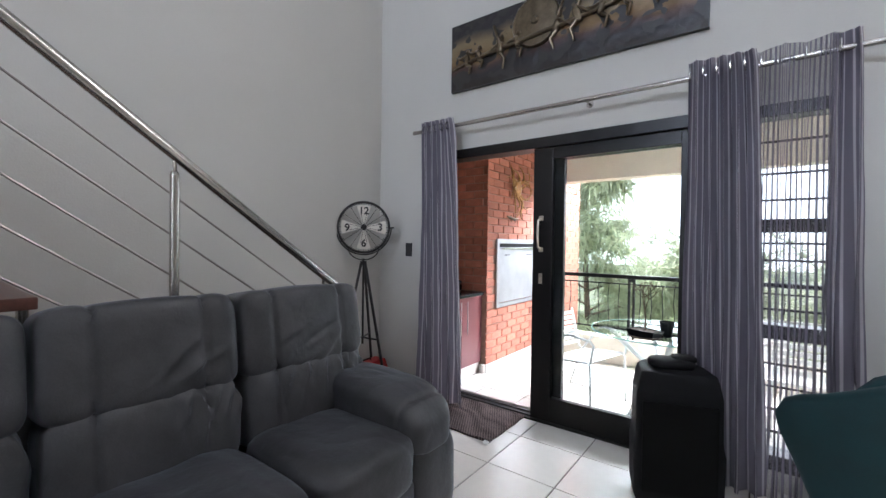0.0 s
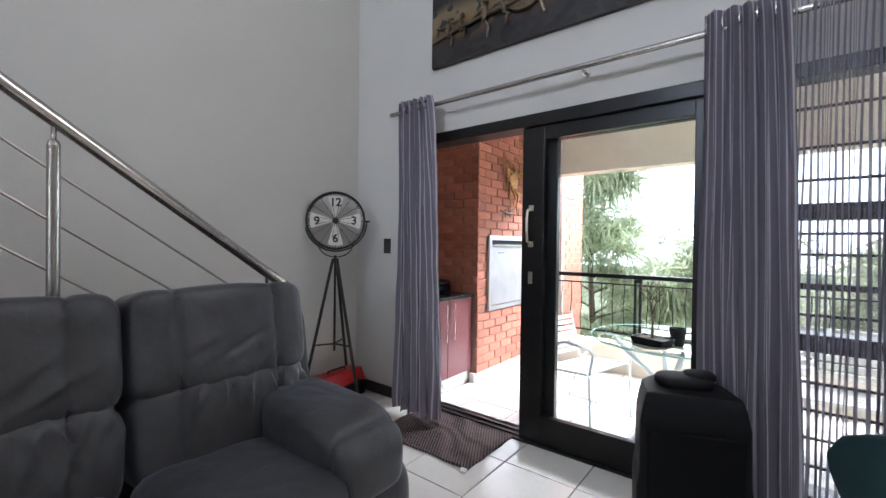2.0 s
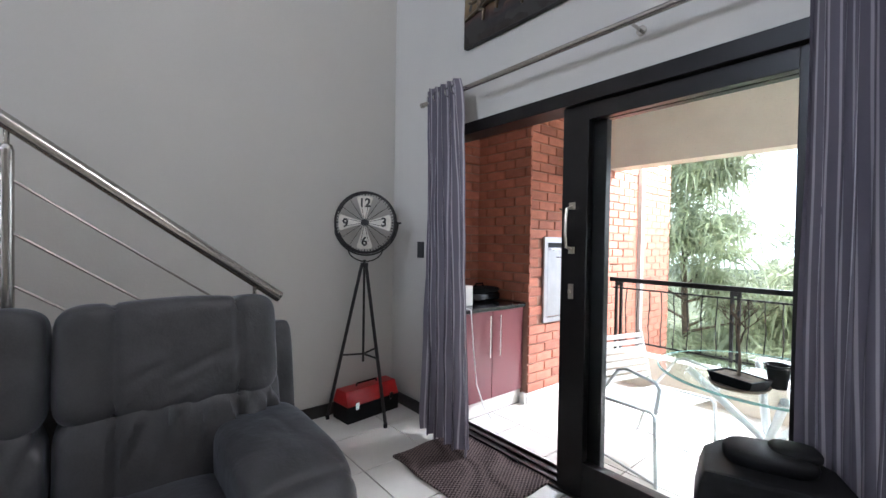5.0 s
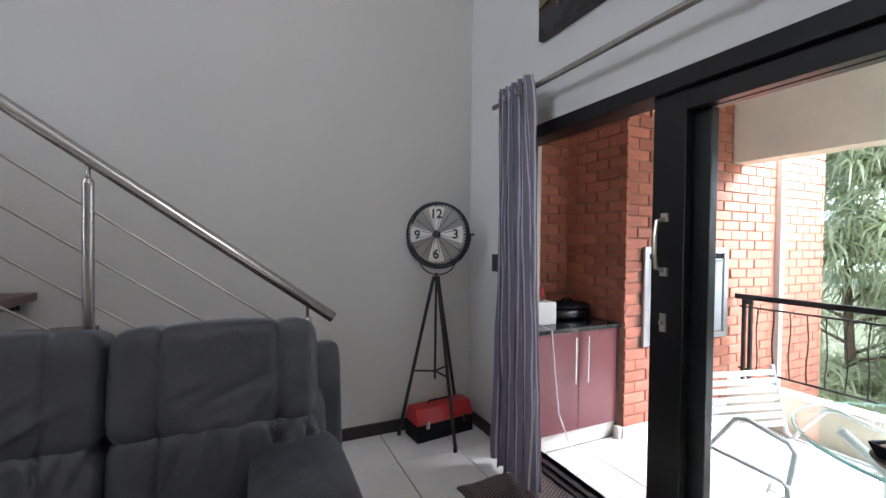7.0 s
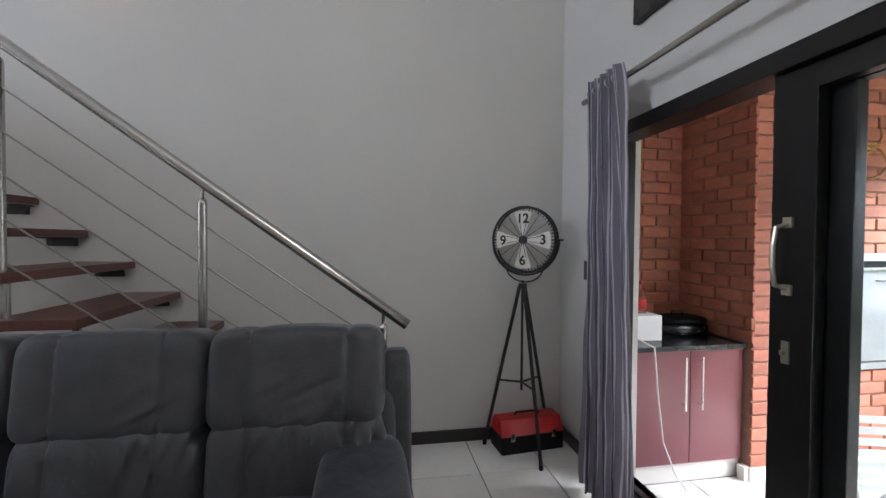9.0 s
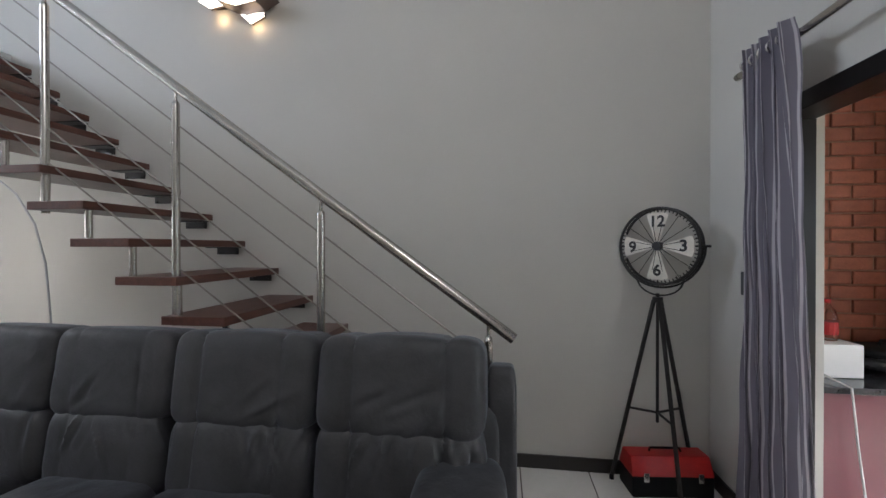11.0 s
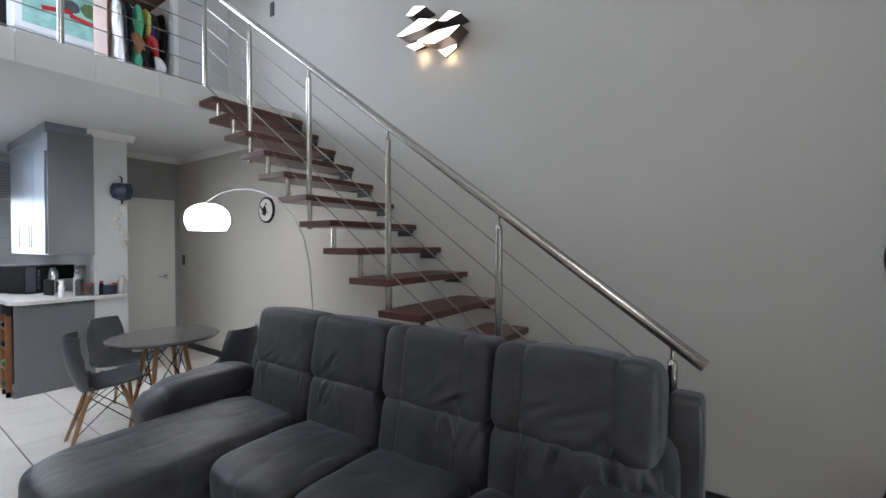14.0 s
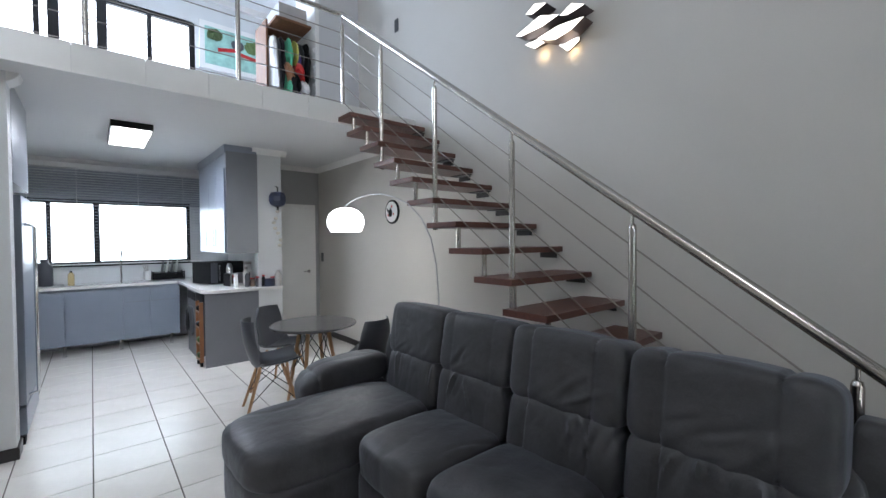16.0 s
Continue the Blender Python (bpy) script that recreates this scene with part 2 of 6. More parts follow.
def sheer_material():
    """Thin cloth: open between the close-woven stripes."""
    m = curtain_material()
    m.name = "sheer_striped_cloth"
    n, l = m.node_tree.nodes, m.node_tree.links
    last = n["Material Output"].inputs[0].links[0].from_socket
    tr = n.new("ShaderNodeBsdfTransparent")
    mx = n.new("ShaderNodeMixShader")
    fr = [x for x in n if x.type == "MATH"][0]
    rp = n.new("ShaderNodeValToRGB")
    e = rp.color_ramp.elements
    e[0].position, e[0].color = 0.34, (0.97, 0.97, 0.97, 1)
    e[1].position, e[1].color = 0.42, (0.36, 0.36, 0.36, 1)
    a = e.new(0.97)
    a.color = (0.40, 0.40, 0.40, 1)
    l.new(fr.outputs[0], rp.inputs[0])
    l.new(rp.outputs[0], mx.inputs[0])
    l.new(tr.outputs[0], mx.inputs[1])
    l.new(last, mx.inputs[2])
    l.new(mx.outputs[0], n["Material Output"].inputs[0])
    return m


M["curtain"], M["sheer"] = curtain_material(), sheer_material()

# ---- mesh helpers ----


def box(bm, x0, x1, y0, y1, z0, z1, m=None):
    vs = [bm.verts.new((x, y, z)) for x in (x0, x1) for y in (y0, y1) for z in (z0, z1)]
    if m is not None:
        for v in vs:
            v.co = m @ v.co
    for f in ((0, 1, 3, 2), (4, 6, 7, 5), (0, 4, 5, 1), (2, 3, 7, 6), (0, 2, 6, 4), (1, 5, 7, 3)):
        bm.faces.new([vs[i] for i in f])
    return vs


def tube(bm, pts, r, n=8, cap=True):
    """A round bar along points; r is one radius or one a point."""
    pts = [Vector(p) for p in pts]
    rs = r if isinstance(r, (list, tuple)) else [r] * len(pts)
    rings, side = [], None
    for i, p in enumerate(pts):
        d = (pts[min(i + 1, len(pts) - 1)] - pts[max(i - 1, 0)]).normalized()
        if side is None:
            side = d.cross((0, 0, 1))
            if side.length < 0.05:
                side = d.cross((0, 1, 0))
        side = (side - d * side.dot(d)).normalized()
        up = d.cross(side)
        rings.append([bm.verts.new(p + rs[i] * (math.cos(a) * side + math.sin(a) * up)) for a in (2 * math.pi * k / n for k in range(n))])
    for a, b in zip(rings, rings[1:]):
        for k in range(n):
            bm.faces.new((a[k], a[(k + 1) % n], b[(k + 1) % n], b[k]))
    if cap:
        bm.faces.new(rings[0][::-1])
        bm.faces.new(rings[-1])


def lathe(bm, profile, n=24, at=(0, 0, 0), m=None):
    """Turned shape from (radius, height) pairs about an upright axis."""
    at = Vector(at)
    rings = []
    for r, z in profile:
        ring = []
        for k in range(n):
            a = 2 * math.pi * k / n
            c = Vector((max(r, 1e-4) * math.cos(a), max(r, 1e-4) * math.sin(a), z))
            ring.append(bm.verts.new((m @ c if m else c) + at))
        rings.append(ring)
    for a, b in zip(rings, rings[1:]):
        for k in range(n):
            bm.faces.new((a[k], a[(k + 1) % n], b[(k + 1) % n], b[k]))
    bm.faces.new(rings[0][::-1])
    bm.faces.new(rings[-1])


def puff(bm, c, size, p=4.5, n=14, m=None, wrinkle=0.0, seed=0.0, freq=6.0, relief=None):
    """A stuffed cushion: a box with swollen faces and soft edges, wrinkled by wrinkle metres."""
    c, h = Vector(c), Vector(size) / 2
    grid = {}

    def vert(u, v, w):
        key = (round(u * n), round(v * n), round(w * n))
        if key not in grid:
            q = Vector((2 * u - 1, 2 * v - 1, 2 * w - 1))
            q = Vector([math.sin(t * math.pi / 2) * 0.55 + t * 0.45 for t in q])
            k = (abs(q.x) ** p + abs(q.y) ** p + abs(q.z) ** p) ** (1 / p)
            q /= k
            co = Vector((q.x * h.x, q.y * h.y, q.z * h.z))
            if wrinkle:
                s = Vector((seed, seed * 2, seed * 3))
                e = Vector((co.x * freq, co.y * freq * 1.9, co.z * freq * 0.75))
                f = noise.noise(co * freq * 0.8 + s) - 0.9 * max(0.0, 1 - 4.5 * abs(noise.noise(e + s))) ** 2 * (0.5 + noise.noise(co * 3 + s))
                co += q.normalized() * f * wrinkle
            if relief:
                co += q.normalized() * relief(q)
            grid[key] = bm.verts.new(c + (m @ co if m else co))
        return grid[key]

    for ax in range(3):
        for end in (0, 1):
            for i in range(n):
                for j in range(n):
                    quad = []
                    for a, b in ((i, j), (i + 1, j), (i + 1, j + 1), (i, j + 1)):
                        t = [a / n, b / n]
                        t.insert(ax, end)
                        quad.append(vert(*t))
                    bm.faces.new(quad if end == (1 if ax != 1 else 0) else quad[::-1])


def part(name, bm, material, parent=None, label="", bevel=0.0, smooth=False, kind=""):
    if bevel:
        bmesh.ops.bevel(bm, geom=bm.edges[:], offset=bevel, segments=2, affect="EDGES", profile=0.7)
    bmesh.ops.recalc_face_normals(bm, faces=bm.faces[:])
    me = bpy.data.meshes.new(name)
    bm.to_mesh(me)
    bm.free()
    if smooth:
        me.shade_smooth()
        me.set_sharp_from_angle(angle=radians(50))
    me.materials.append(M[material])
    ob = new(name, me)
    ob.parent = parent
    return tagged(ob, label, kind=kind)


def slab_part(name, dims, material, parent=None, label="", bevel=0.0, kind=""):
    bm = bmesh.new()
    box(bm, *dims)
    return part(name, bm, material, parent, label, bevel, kind=kind)


def thing(name, label, category, at=(0, 0, 0), group=""):
    ob = new(name)
    ob.location = at
    return tagged(ob, label, category, group)


def wall_with_holes(name, axis, plane, thick, u0, u1, z0, z1, holes, material):
    """A wall across axis ('x' or 'y') with openings (u0, u1, z0, z1)."""
    bm = bmesh.new()
    us = sorted({u0, u1, *[h[0] for h in holes], *[h[1] for h in holes]})
    zs = sorted({z0, z1, *[h[2] for h in holes], *[h[3] for h in holes]})
    for a, b in zip(us, us[1:]):
        for c, d in zip(zs, zs[1:]):
            mu, mz = (a + b) / 2, (c + d) / 2
            if any(h[0] < mu < h[1] and h[2] < mz < h[3] for h in holes):
                continue
            if axis == "y":
                box(bm, a, b, plane, plane + thick, c, d)
            else:
                box(bm, plane, plane + thick, a, b, c, d)
    bmesh.ops.remove_doubles(bm, verts=bm.verts[:], dist=1e-5)
    inner = [f for f in bm.faces if any(g is not f and set(g.verts) == set(f.verts) for e in f.edges[:1] for g in e.link_faces)]
    bmesh.ops.delete(bm, geom=inner, context="FACES_ONLY")
    return part(name, bm, material, kind="structure")


# ---- structure ----
LOFT = 2.885
HIGH = 5.6
WX = 5.2
wall_with_holes("wall_stair_side", "x", -0.2, 0.2, -9.3, 0.2, -0.1, HIGH, [], "wall")
# The hole at z 3.6 is made up, unseen, and lets in added fill.
wall_with_holes("wall_door_side", "y", 0.0, 0.2, -0.2, WX, -0.1, HIGH, [(0.60, 2.62, 0.0, 2.035), (2.80, 3.24, 0.13, 2.02), (3.7, 5.1, 3.6, 5.0)], "wall")
wall_with_holes("wall_window_side", "y", -9.2, 0.2, -0.2, WX, -0.1, HIGH, [(1.62, 3.6, 1.17, 2.12), (1.50, 4.2, 3.75, 5.08)], "kwall")
slab_part("wall_far_side", (WX, WX + 0.2, -9.2, 0.2, -0.1, HIGH), "wall", kind="structure")
slab_part("wall_entrance", (0.0, 1.0, -7.8, -7.65, 0, 2.68), "endwall", kind="structure")
slab_part("wall_pier", (0.94, 1.24, -6.80, -6.69, 0, 2.68), "kwall", kind="structure")
slab_part("wall_kitchen_side", (0.94, 1.06, -9.0, -6.80, 0, 2.68), "kwall", kind="structure")
slab_part("wall_nib", (3.28, 5.2, -5.42, -5.24, 0, 2.68), "kwall", kind="structure")
slab_part("ceiling_high", (0, WX, -9.0, 0.0, HIGH, HIGH + 0.15), "ceiling", kind="structure")
slab_part("ceiling_under_loft", (0, WX, -9.0, -5.0, 2.68, 2.80), "ceiling", kind="structure")
slab_part("loft_floor", (0, WX, -9.0, -5.001, 2.80, LOFT - 0.012), "ceiling", kind="structure")
slab_part("loft_wall", (0.0, 0.57, -6.9, -6.28, LOFT, HIGH), "loft_wall", kind="structure")
slab_part("floor_base", (-0.1, WX, -9.0, 0.12, -0.12, -0.006), "grout", kind="structure")
slab_part("skirting_stair_side", (0.0, 0.015, -7.65, -0.015, 0.0, 0.085), "skirt", kind="structure", bevel=0.003)
slab_part("skirting_door_side", (0.0, 0.56, -0.015, 0.0, 0.0, 0.085), "skirt", kind="structure", bevel=0.003)
slab_part("skirting_door_side", (3.26, WX, -0.015, 0.0, 0.0, 0.085), "skirt", kind="structure", bevel=0.003)
slab_part("skirting_nib", (3.275, WX, -5.24, -5.225, 0.0, 0.085), "skirt", kind="structure", bevel=0.003)
slab_part("skirting_nib", (3.265, 3.28, -5.42, -5.225, 0.0, 0.085), "skirt", kind="structure", bevel=0.003)


def cornice(points):
    bm = bmesh.new()
    for (x0, y0), (x1, y1), (nx, ny) in points:
        prof = [(0, 0), (0.07, 0), (0.055, -0.03), (0.02, -0.06), (0, -0.07)]
        a = [bm.verts.new((x0 + nx * d, y0 + ny * d, 2.68 + h)) for d, h in prof]
        b = [bm.verts.new((x1 + nx * d, y1 + ny * d, 2.68 + h)) for d, h in prof]
        for k in range(5):
            bm.faces.new((a[k], a[(k + 1) % 5], b[(k + 1) % 5], b[k]))
        bm.faces.new(a)
        bm.faces.new(b[::-1])
    part("cornice", bm, "white", kind="structure")


cornice([((0, -7.65), (0, -4.99), (1, 0)), ((0, -7.65), (0.94, -7.65), (0, 1)), ((0.94, -7.65), (0.94, -6.69), (-1, 0)),
         ((0.88, -6.69), (1.30, -6.69), (0, 1)), ((1.06, -9.0), (WX, -9.0), (0, 1)), ((3.28, -5.42), (3.28, -5.24), (-1, 0))])

# loft edge tiles
edge = tagged(new("loft_edge"), kind="structure")
x = 0.0
while x < WX - 0.02:
    x1 = min(x + 0.42, WX)
    slab_part("tile", (x + 0.002, x1 - 0.002, -4.999, -4.985, 2.68, LOFT), "slabtile", edge)
    slab_part("tile", (x + 0.002, x1 - 0.002, -5.42, -5.0, LOFT - 0.012, LOFT), "slabtile", edge)
    x += 0.42

# ---- the stairs ----
RISE, RUN = 0.184, 0.248
stairs = thing("staircase", "open staircase of dark red wood treads with a steel balustrade", "staircase")
for k in range(-3, 12):
    zt = 1.082 + RISE * (k - 2)
    yb = -2.83 - RUN * (k - 2)
    bm = bmesh.new()
    box(bm, 0.05, 0.955, yb, yb + 0.325, zt - 0.042, zt)
    tread = part("tread", bm, "wood", stairs, "dark red hardwood tread", bevel=0.006)
    bm = bmesh.new()
    box(bm, 0.0, 0.010, yb + 0.08, yb + 0.24, zt - 0.095, zt - 0.046)
    box(bm, 0.010, 0.09, yb + 0.05, yb + 0.27, zt - 0.050, zt - 0.0425)
    for yy in (yb + 0.10, yb + 0.22):
        tube(bm, [(0.012, yy, zt - 0.085), (0.02, yy, zt - 0.085)], 0.011, 6)
    part("bracket", bm, "skirt", stairs, "dark steel wall bracket")
    bm = bmesh.new()
    ys = yb + 0.045
    tube(bm, [(0.90, ys, zt), (0.90, ys, zt + RISE - 0.042)], 0.0165, 10)
    if k < 11:
        part("spacer", bm, "steel", stairs, "short steel spacer post", smooth=True)
    else:
        bm.free()
RX = 0.88


def rail_z(y):
    return 1.656 + 0.726 * (-2.08 - y)


posts = [-1.30, -2.07, -2.815, -3.56, -4.305, -5.03]
for i, y in enumerate(posts):
    zt = rail_z(y) - 0.035
    z0 = max(0.0, (1.082 - RISE) + RISE / RUN * (-2.60 - y) - 0.03)
    if i == len(posts) - 1:
        z0, zt = LOFT, LOFT + 0.86
    bm = bmesh.new()
    tube(bm, [(RX, y, z0), (RX, y, zt - 0.055)], 0.019, 12)
    tube(bm, [(RX, y, zt - 0.055), (RX, y, zt - 0.04), (RX, y, zt - 0.035), (RX, y, zt + 0.02)], [0.019, 0.015, 0.008, 0.008], 10)
    part("post", bm, "steel", stairs, "round steel post", smooth=True)
bm = bmesh.new()
tube(bm, [(RX, -1.19, rail_z(-1.19)), (RX, -4.93, rail_z(-4.93)), (RX + 0.01, -5.0, LOFT + 0.90), (RX + 0.06, -5.03, LOFT + 0.905), (WX, -5.03, LOFT + 0.905)], 0.025, 14)
part("handrail", bm, "steel", stairs, "round brushed steel handrail", smooth=True)
for i in range(5):
    d = 0.180 + 0.174 * i
    bm = bmesh.new()
    tube(bm, [(RX, -1.30, rail_z(-1.30) - d), (RX, -5.03, rail_z(-5.03) - d)], 0.0045, 8)
    part("cable", bm, "cable", stairs, "thin steel cable")
    bm = bmesh.new()
    tube(bm, [(RX, -5.03, LOFT + 0.905 - d), (WX, -5.03, LOFT + 0.905 - d)], 0.0045, 8)
    part("cable", bm, "cable", stairs, "thin steel cable")
for x in (1.86, 2.86, 3.86):
    bm = bmesh.new()
    tube(bm, [(x, -5.03, LOFT), (x, -5.03, LOFT + 0.88)], 0.019, 12)
    part("post", bm, "steel", stairs, "round steel post", smooth=True)

# ---- sliding door, window ----
door = tagged(new("door_1"), "wide black timber sliding glass door standing open", kind="structure")
bm = bmesh.new()
box(bm, 0.56, 2.66, -0.012, 0.14, 1.978, 2.052)
box(bm, 0.56, 0.64, -0.012, 0.14, 0.0, 1.978)
box(bm, 2.555, 2.66, -0.012, 0.14, 0.0, 1.978)
part("door_frame", bm, "frame", door, bevel=0.004)
bm = bmesh.new()
box(bm, 0.64, 2.555, 0.0, 0.14, -0.02, 0.012)
box(bm, 0.64, 2.555, 0.03, 0.04, 0.012, 0.024)
box(bm, 0.64, 2.555, 0.09, 0.10, 0.012, 0.024)
part("sill", bm, "iron", door, "worn dark metal door track")


def leaf(name, x0, x1, y0, y1, sw, zb, material="frame"):
    bm = bmesh.new()
    box(bm, x0, x0 + sw, y0, y1, 0.014, 1.976)
    box(bm, x1 - 0.038, x1, y0, y1, 0.014, 1.976)
    box(bm, x0 + sw, x1 - 0.038, y0, y1, 0.014, zb)
    box(bm, x0 + sw, x1 - 0.038, y0, y1, 1.895, 1.976)
    lf = part(name, bm, material, door, "black painted sliding leaf", bevel=0.004)
    pane = slab_part("pane", (x0 + sw - 0.01, x1 - 0.028, (y0 + y1) / 2 - 0.003, (y0 + y1) / 2 + 0.003, zb - 0.01, 1.905), "glass", lf, "clear glass pane")
    pane.visible_shadow = False
    return lf


sliding = leaf("sliding_leaf", 1.575, 2.553, 0.02, 0.065, 0.145, 0.185)
leaf("fixed_leaf", 1.68, 2.553, 0.075, 0.12, 0.105, 0.16)
bm = bmesh.new()
tube(bm, [(1.64, 0.02, 1.47), (1.64, -0.035, 1.455), (1.64, -0.045, 1.40), (1.64, -0.045, 1.32), (1.64, -0.035, 1.265), (1.64, 0.02, 1.25)], 0.008, 8)
box(bm, 1.625, 1.655, 0.008, 0.019, 1.455, 1.49)
box(bm, 1.625, 1.655, 0.008, 0.019, 1.23, 1.265)
part("handle", bm, "gold", sliding, "aged metal pull handle")
bm = bmesh.new()
box(bm, 1.627, 1.653, 0.01, 0.019, 1.0, 1.075)
box(bm, 1.634, 1.646, -0.005, 0.01, 1.03, 1.045)
part("lock", bm, "gold", sliding, "metal key plate", bevel=0.002)

window = tagged(new("window_1"), "tall narrow dark-framed window with burglar bars", kind="structure")
bm = bmesh.new()
box(bm, 2.78, 3.26, -0.008, 0.12, 1.975, 2.04)
box(bm, 2.78, 3.26, -0.008, 0.12, 0.11, 0.19)
box(bm, 2.78, 2.845, -0.008, 0.12, 0.19, 1.975)
box(bm, 3.19, 3.26, -0.008, 0.12, 0.19, 1.975)
box(bm, 2.845, 3.19, 0.0, 0.11, 1.365, 1.435)
box(bm, 2.845, 3.19, 0.0, 0.11, 0.80, 0.875)
part("window_frame", bm, "frame", window, bevel=0.004)
for z in (0.30, 0.42, 0.54, 0.66, 0.95, 1.08, 1.21, 1.30, 1.53, 1.67, 1.84):
    bm = bmesh.new()
    box(bm, 2.845, 3.19, 0.02, 0.03, z, z + 0.012)
    part("bar", bm, "iron", window, "thin burglar bar")
for a, b in ((0.185, 0.805), (0.87, 1.37), (1.43, 1.98)):
    p = slab_part("pane", (2.84, 3.195, 0.055, 0.061, a, b), "glass", window)
    p.visible_shadow = False


def curtain(name, label, x0, x1, z0, z1, y, folds, amp, stripes, material, x1b=None, group="curtains"):
    """Cloth hung in folds; x1b is where its far edge hangs at the foot."""
    x1b = x1 if x1b is None else x1b
    t = thing(name, label, "curtain", group=group)
    bm = bmesh.new()
    uvl = bm.loops.layers.uv.new("UVMap")
    nu, nv = folds * 14, 40
    rows = []
    for j in range(nv + 1):
        v = j / nv
        row = []
        for i in range(nu + 1):
            u = i / nu
            ph = u * folds * 2 * math.pi + 1.3 * noise.noise(Vector((u * folds * 0.8, v * 1.2, 11 + x0)))
            a = amp * (0.75 + 0.35 * noise.noise(Vector((u * 4, v * 2.5, 3))))
            xx = x0 + (x1 + (x1b - x1) * v ** 0.6 - x0) * u + 0.014 * noise.noise(Vector((u * 9, v * 3, 7))) * (0.3 + v)
            xx += 0.35 * amp * math.sin(2 * ph) * (0.4 + 0.6 * v)
            yy = y + a * math.sin(ph + 0.8 * v * noise.noise(Vector((u * 3, v * 2, 1))))
            yy += 0.012 * noise.noise(Vector((u * folds * 7, v * 7, 5))) + 0.004 * noise.noise(Vector((u * folds * 20, v * 16, 9)))
            zz = z1 - (z1 - z0) * v + (0.006 * math.sin(ph) if j in (0, nv) else 0)
            row.append(bm.verts.new((xx, yy, zz)))
        rows.append(row)
    for j in range(nv):
        for i in range(nu):
            f = bm.faces.new((rows[j][i], rows[j][i + 1], rows[j + 1][i + 1], rows[j + 1][i]))
            for lp, (a, b) in zip(f.loops, ((i, j), (i + 1, j), (i + 1, j + 1), (i, j + 1))):
                lp[uvl].uv = (a / nu * stripes, b / nv)
    me = bpy.data.meshes.new("cloth")
    bm.to_mesh(me)
    bm.free()
    me.shade_smooth()
    me.materials.append(M[material])
    ob = new("cloth", me)
    ob.parent = t
    for i in range(folds):
        xx = x0 + (x1 - x0) * (i + 0.25) / folds
        bm = bmesh.new()
        ring = [(xx, y + 0.026 * math.cos(a), z1 - 0.06 + 0.026 * math.sin(a)) for a in (2 * math.pi * k / 16 for k in range(17))]
        tube(bm, ring, 0.005, 6, cap=False)
        part("eyelet", bm, "chrome", t, "metal eyelet")
    return t


ROD_Y, ROD_Z = -0.13, 2.215
rod = thing("curtain_rod", "brushed steel curtain rod fixed above the sliding door", "curtain rod")
bm = bmesh.new()
tube(bm, [(0.56, ROD_Y, ROD_Z), (4.05, ROD_Y, ROD_Z)], 0.0155, 16)
part("pole", bm, "steel", rod, smooth=True)
for xx in (1.98, 3.60):
    bm = bmesh.new()
    tube(bm, [(xx, -0.001, ROD_Z + 0.005), (xx, -0.012, ROD_Z + 0.005)], 0.022, 12)
    tube(bm, [(xx, -0.012, ROD_Z + 0.005), (xx, ROD_Y, ROD_Z + 0.005)], 0.007, 8)
    part("bracket", bm, "steel", rod)
bm = bmesh.new()
tube(bm, [(0.53, ROD_Y, ROD_Z), (0.535, ROD_Y, ROD_Z), (0.56, ROD_Y, ROD_Z)], [0.012, 0.017, 0.017], 12)
part("finial", bm, "steel", rod)
curtain("curtain", "grey striped curtain gathered beside the door", 0.655, 0.955, 0.03, 2.275, ROD_Y - 0.03, 5, 0.05, 34, "curtain", 1.11)
curtain("curtain", "dense grey striped curtain bunched between the door and the window", 2.56, 2.86, 0.03, 2.29, ROD_Y - 0.035, 5, 0.05, 30, "curtain", 2.93)
curtain("curtain", "sheer grey striped curtain hanging over the narrow window", 2.84, 3.18, 0.03, 2.285, ROD_Y - 0.012, 2, 0.055, 26, "sheer")
curtain("curtain", "grey striped curtain edge beside the narrow window", 3.15, 3.25, 0.03, 2.295, ROD_Y, 1, 0.05, 6, "curtain", 3.29)

M["backdrop"] = glow("pale_sky_backdrop", (0.93, 0.97, 1.0), 1.5)
M["galv"] = mat("galvanised_steel", (0.42, 0.42, 0.43), 0.42, 0.75, vary=0.12, scale=6, bump=0.04)
M["canvas"] = mat("sea_green_print", (0.30, 0.52, 0.46), 0.5, vary=0.35, scale=7, bump=0.0)
M["jade"] = mat("mint_cloth", (0.10, 0.42, 0.25), 0.85, vary=0.2, scale=12)
M["purple"] = mat("purple_cloth", (0.08, 0.05, 0.25), 0.85, vary=0.2, scale=12)
M["yellow"] = mat("yellow_cloth", (0.55, 0.50, 0.12), 0.85, vary=0.2, scale=12)
M["navy"] = mat("dark_blue_glaze", (0.025, 0.032, 0.06), 0.3, vary=0.2, scale=12)
M["amber"] = glassy("amber_liquid", (0.95, 0.75, 0.4), 0.05, 1.3)

tn, tl = M["greygreen"].node_tree.nodes, M["greygreen"].node_tree.links
thin = tn.new("ShaderNodeBsdfTranslucent")
thin.inputs[0].default_value = (0.62, 0.67, 0.47, 1)
both = tn.new("ShaderNodeMixShader")
both.inputs[0].default_value = 0.5
tl.new(tn["Principled BSDF"].outputs[0], both.inputs[1])
tl.new(thin.outputs[0], both.inputs[2])
tl.new(both.outputs[0], tn["Material Output"].inputs[0])

# ---- sofa ----
sofa = thing("sofa", "large dark grey suede reclining corner sofa with a chaise", "sofa")
TILTB = Matrix.Rotation(radians(-9), 3, "Y")
spans = [(-1.945, -1.298), (-2.555, -1.95), (-3.115, -2.56), (-3.68, -3.12)]


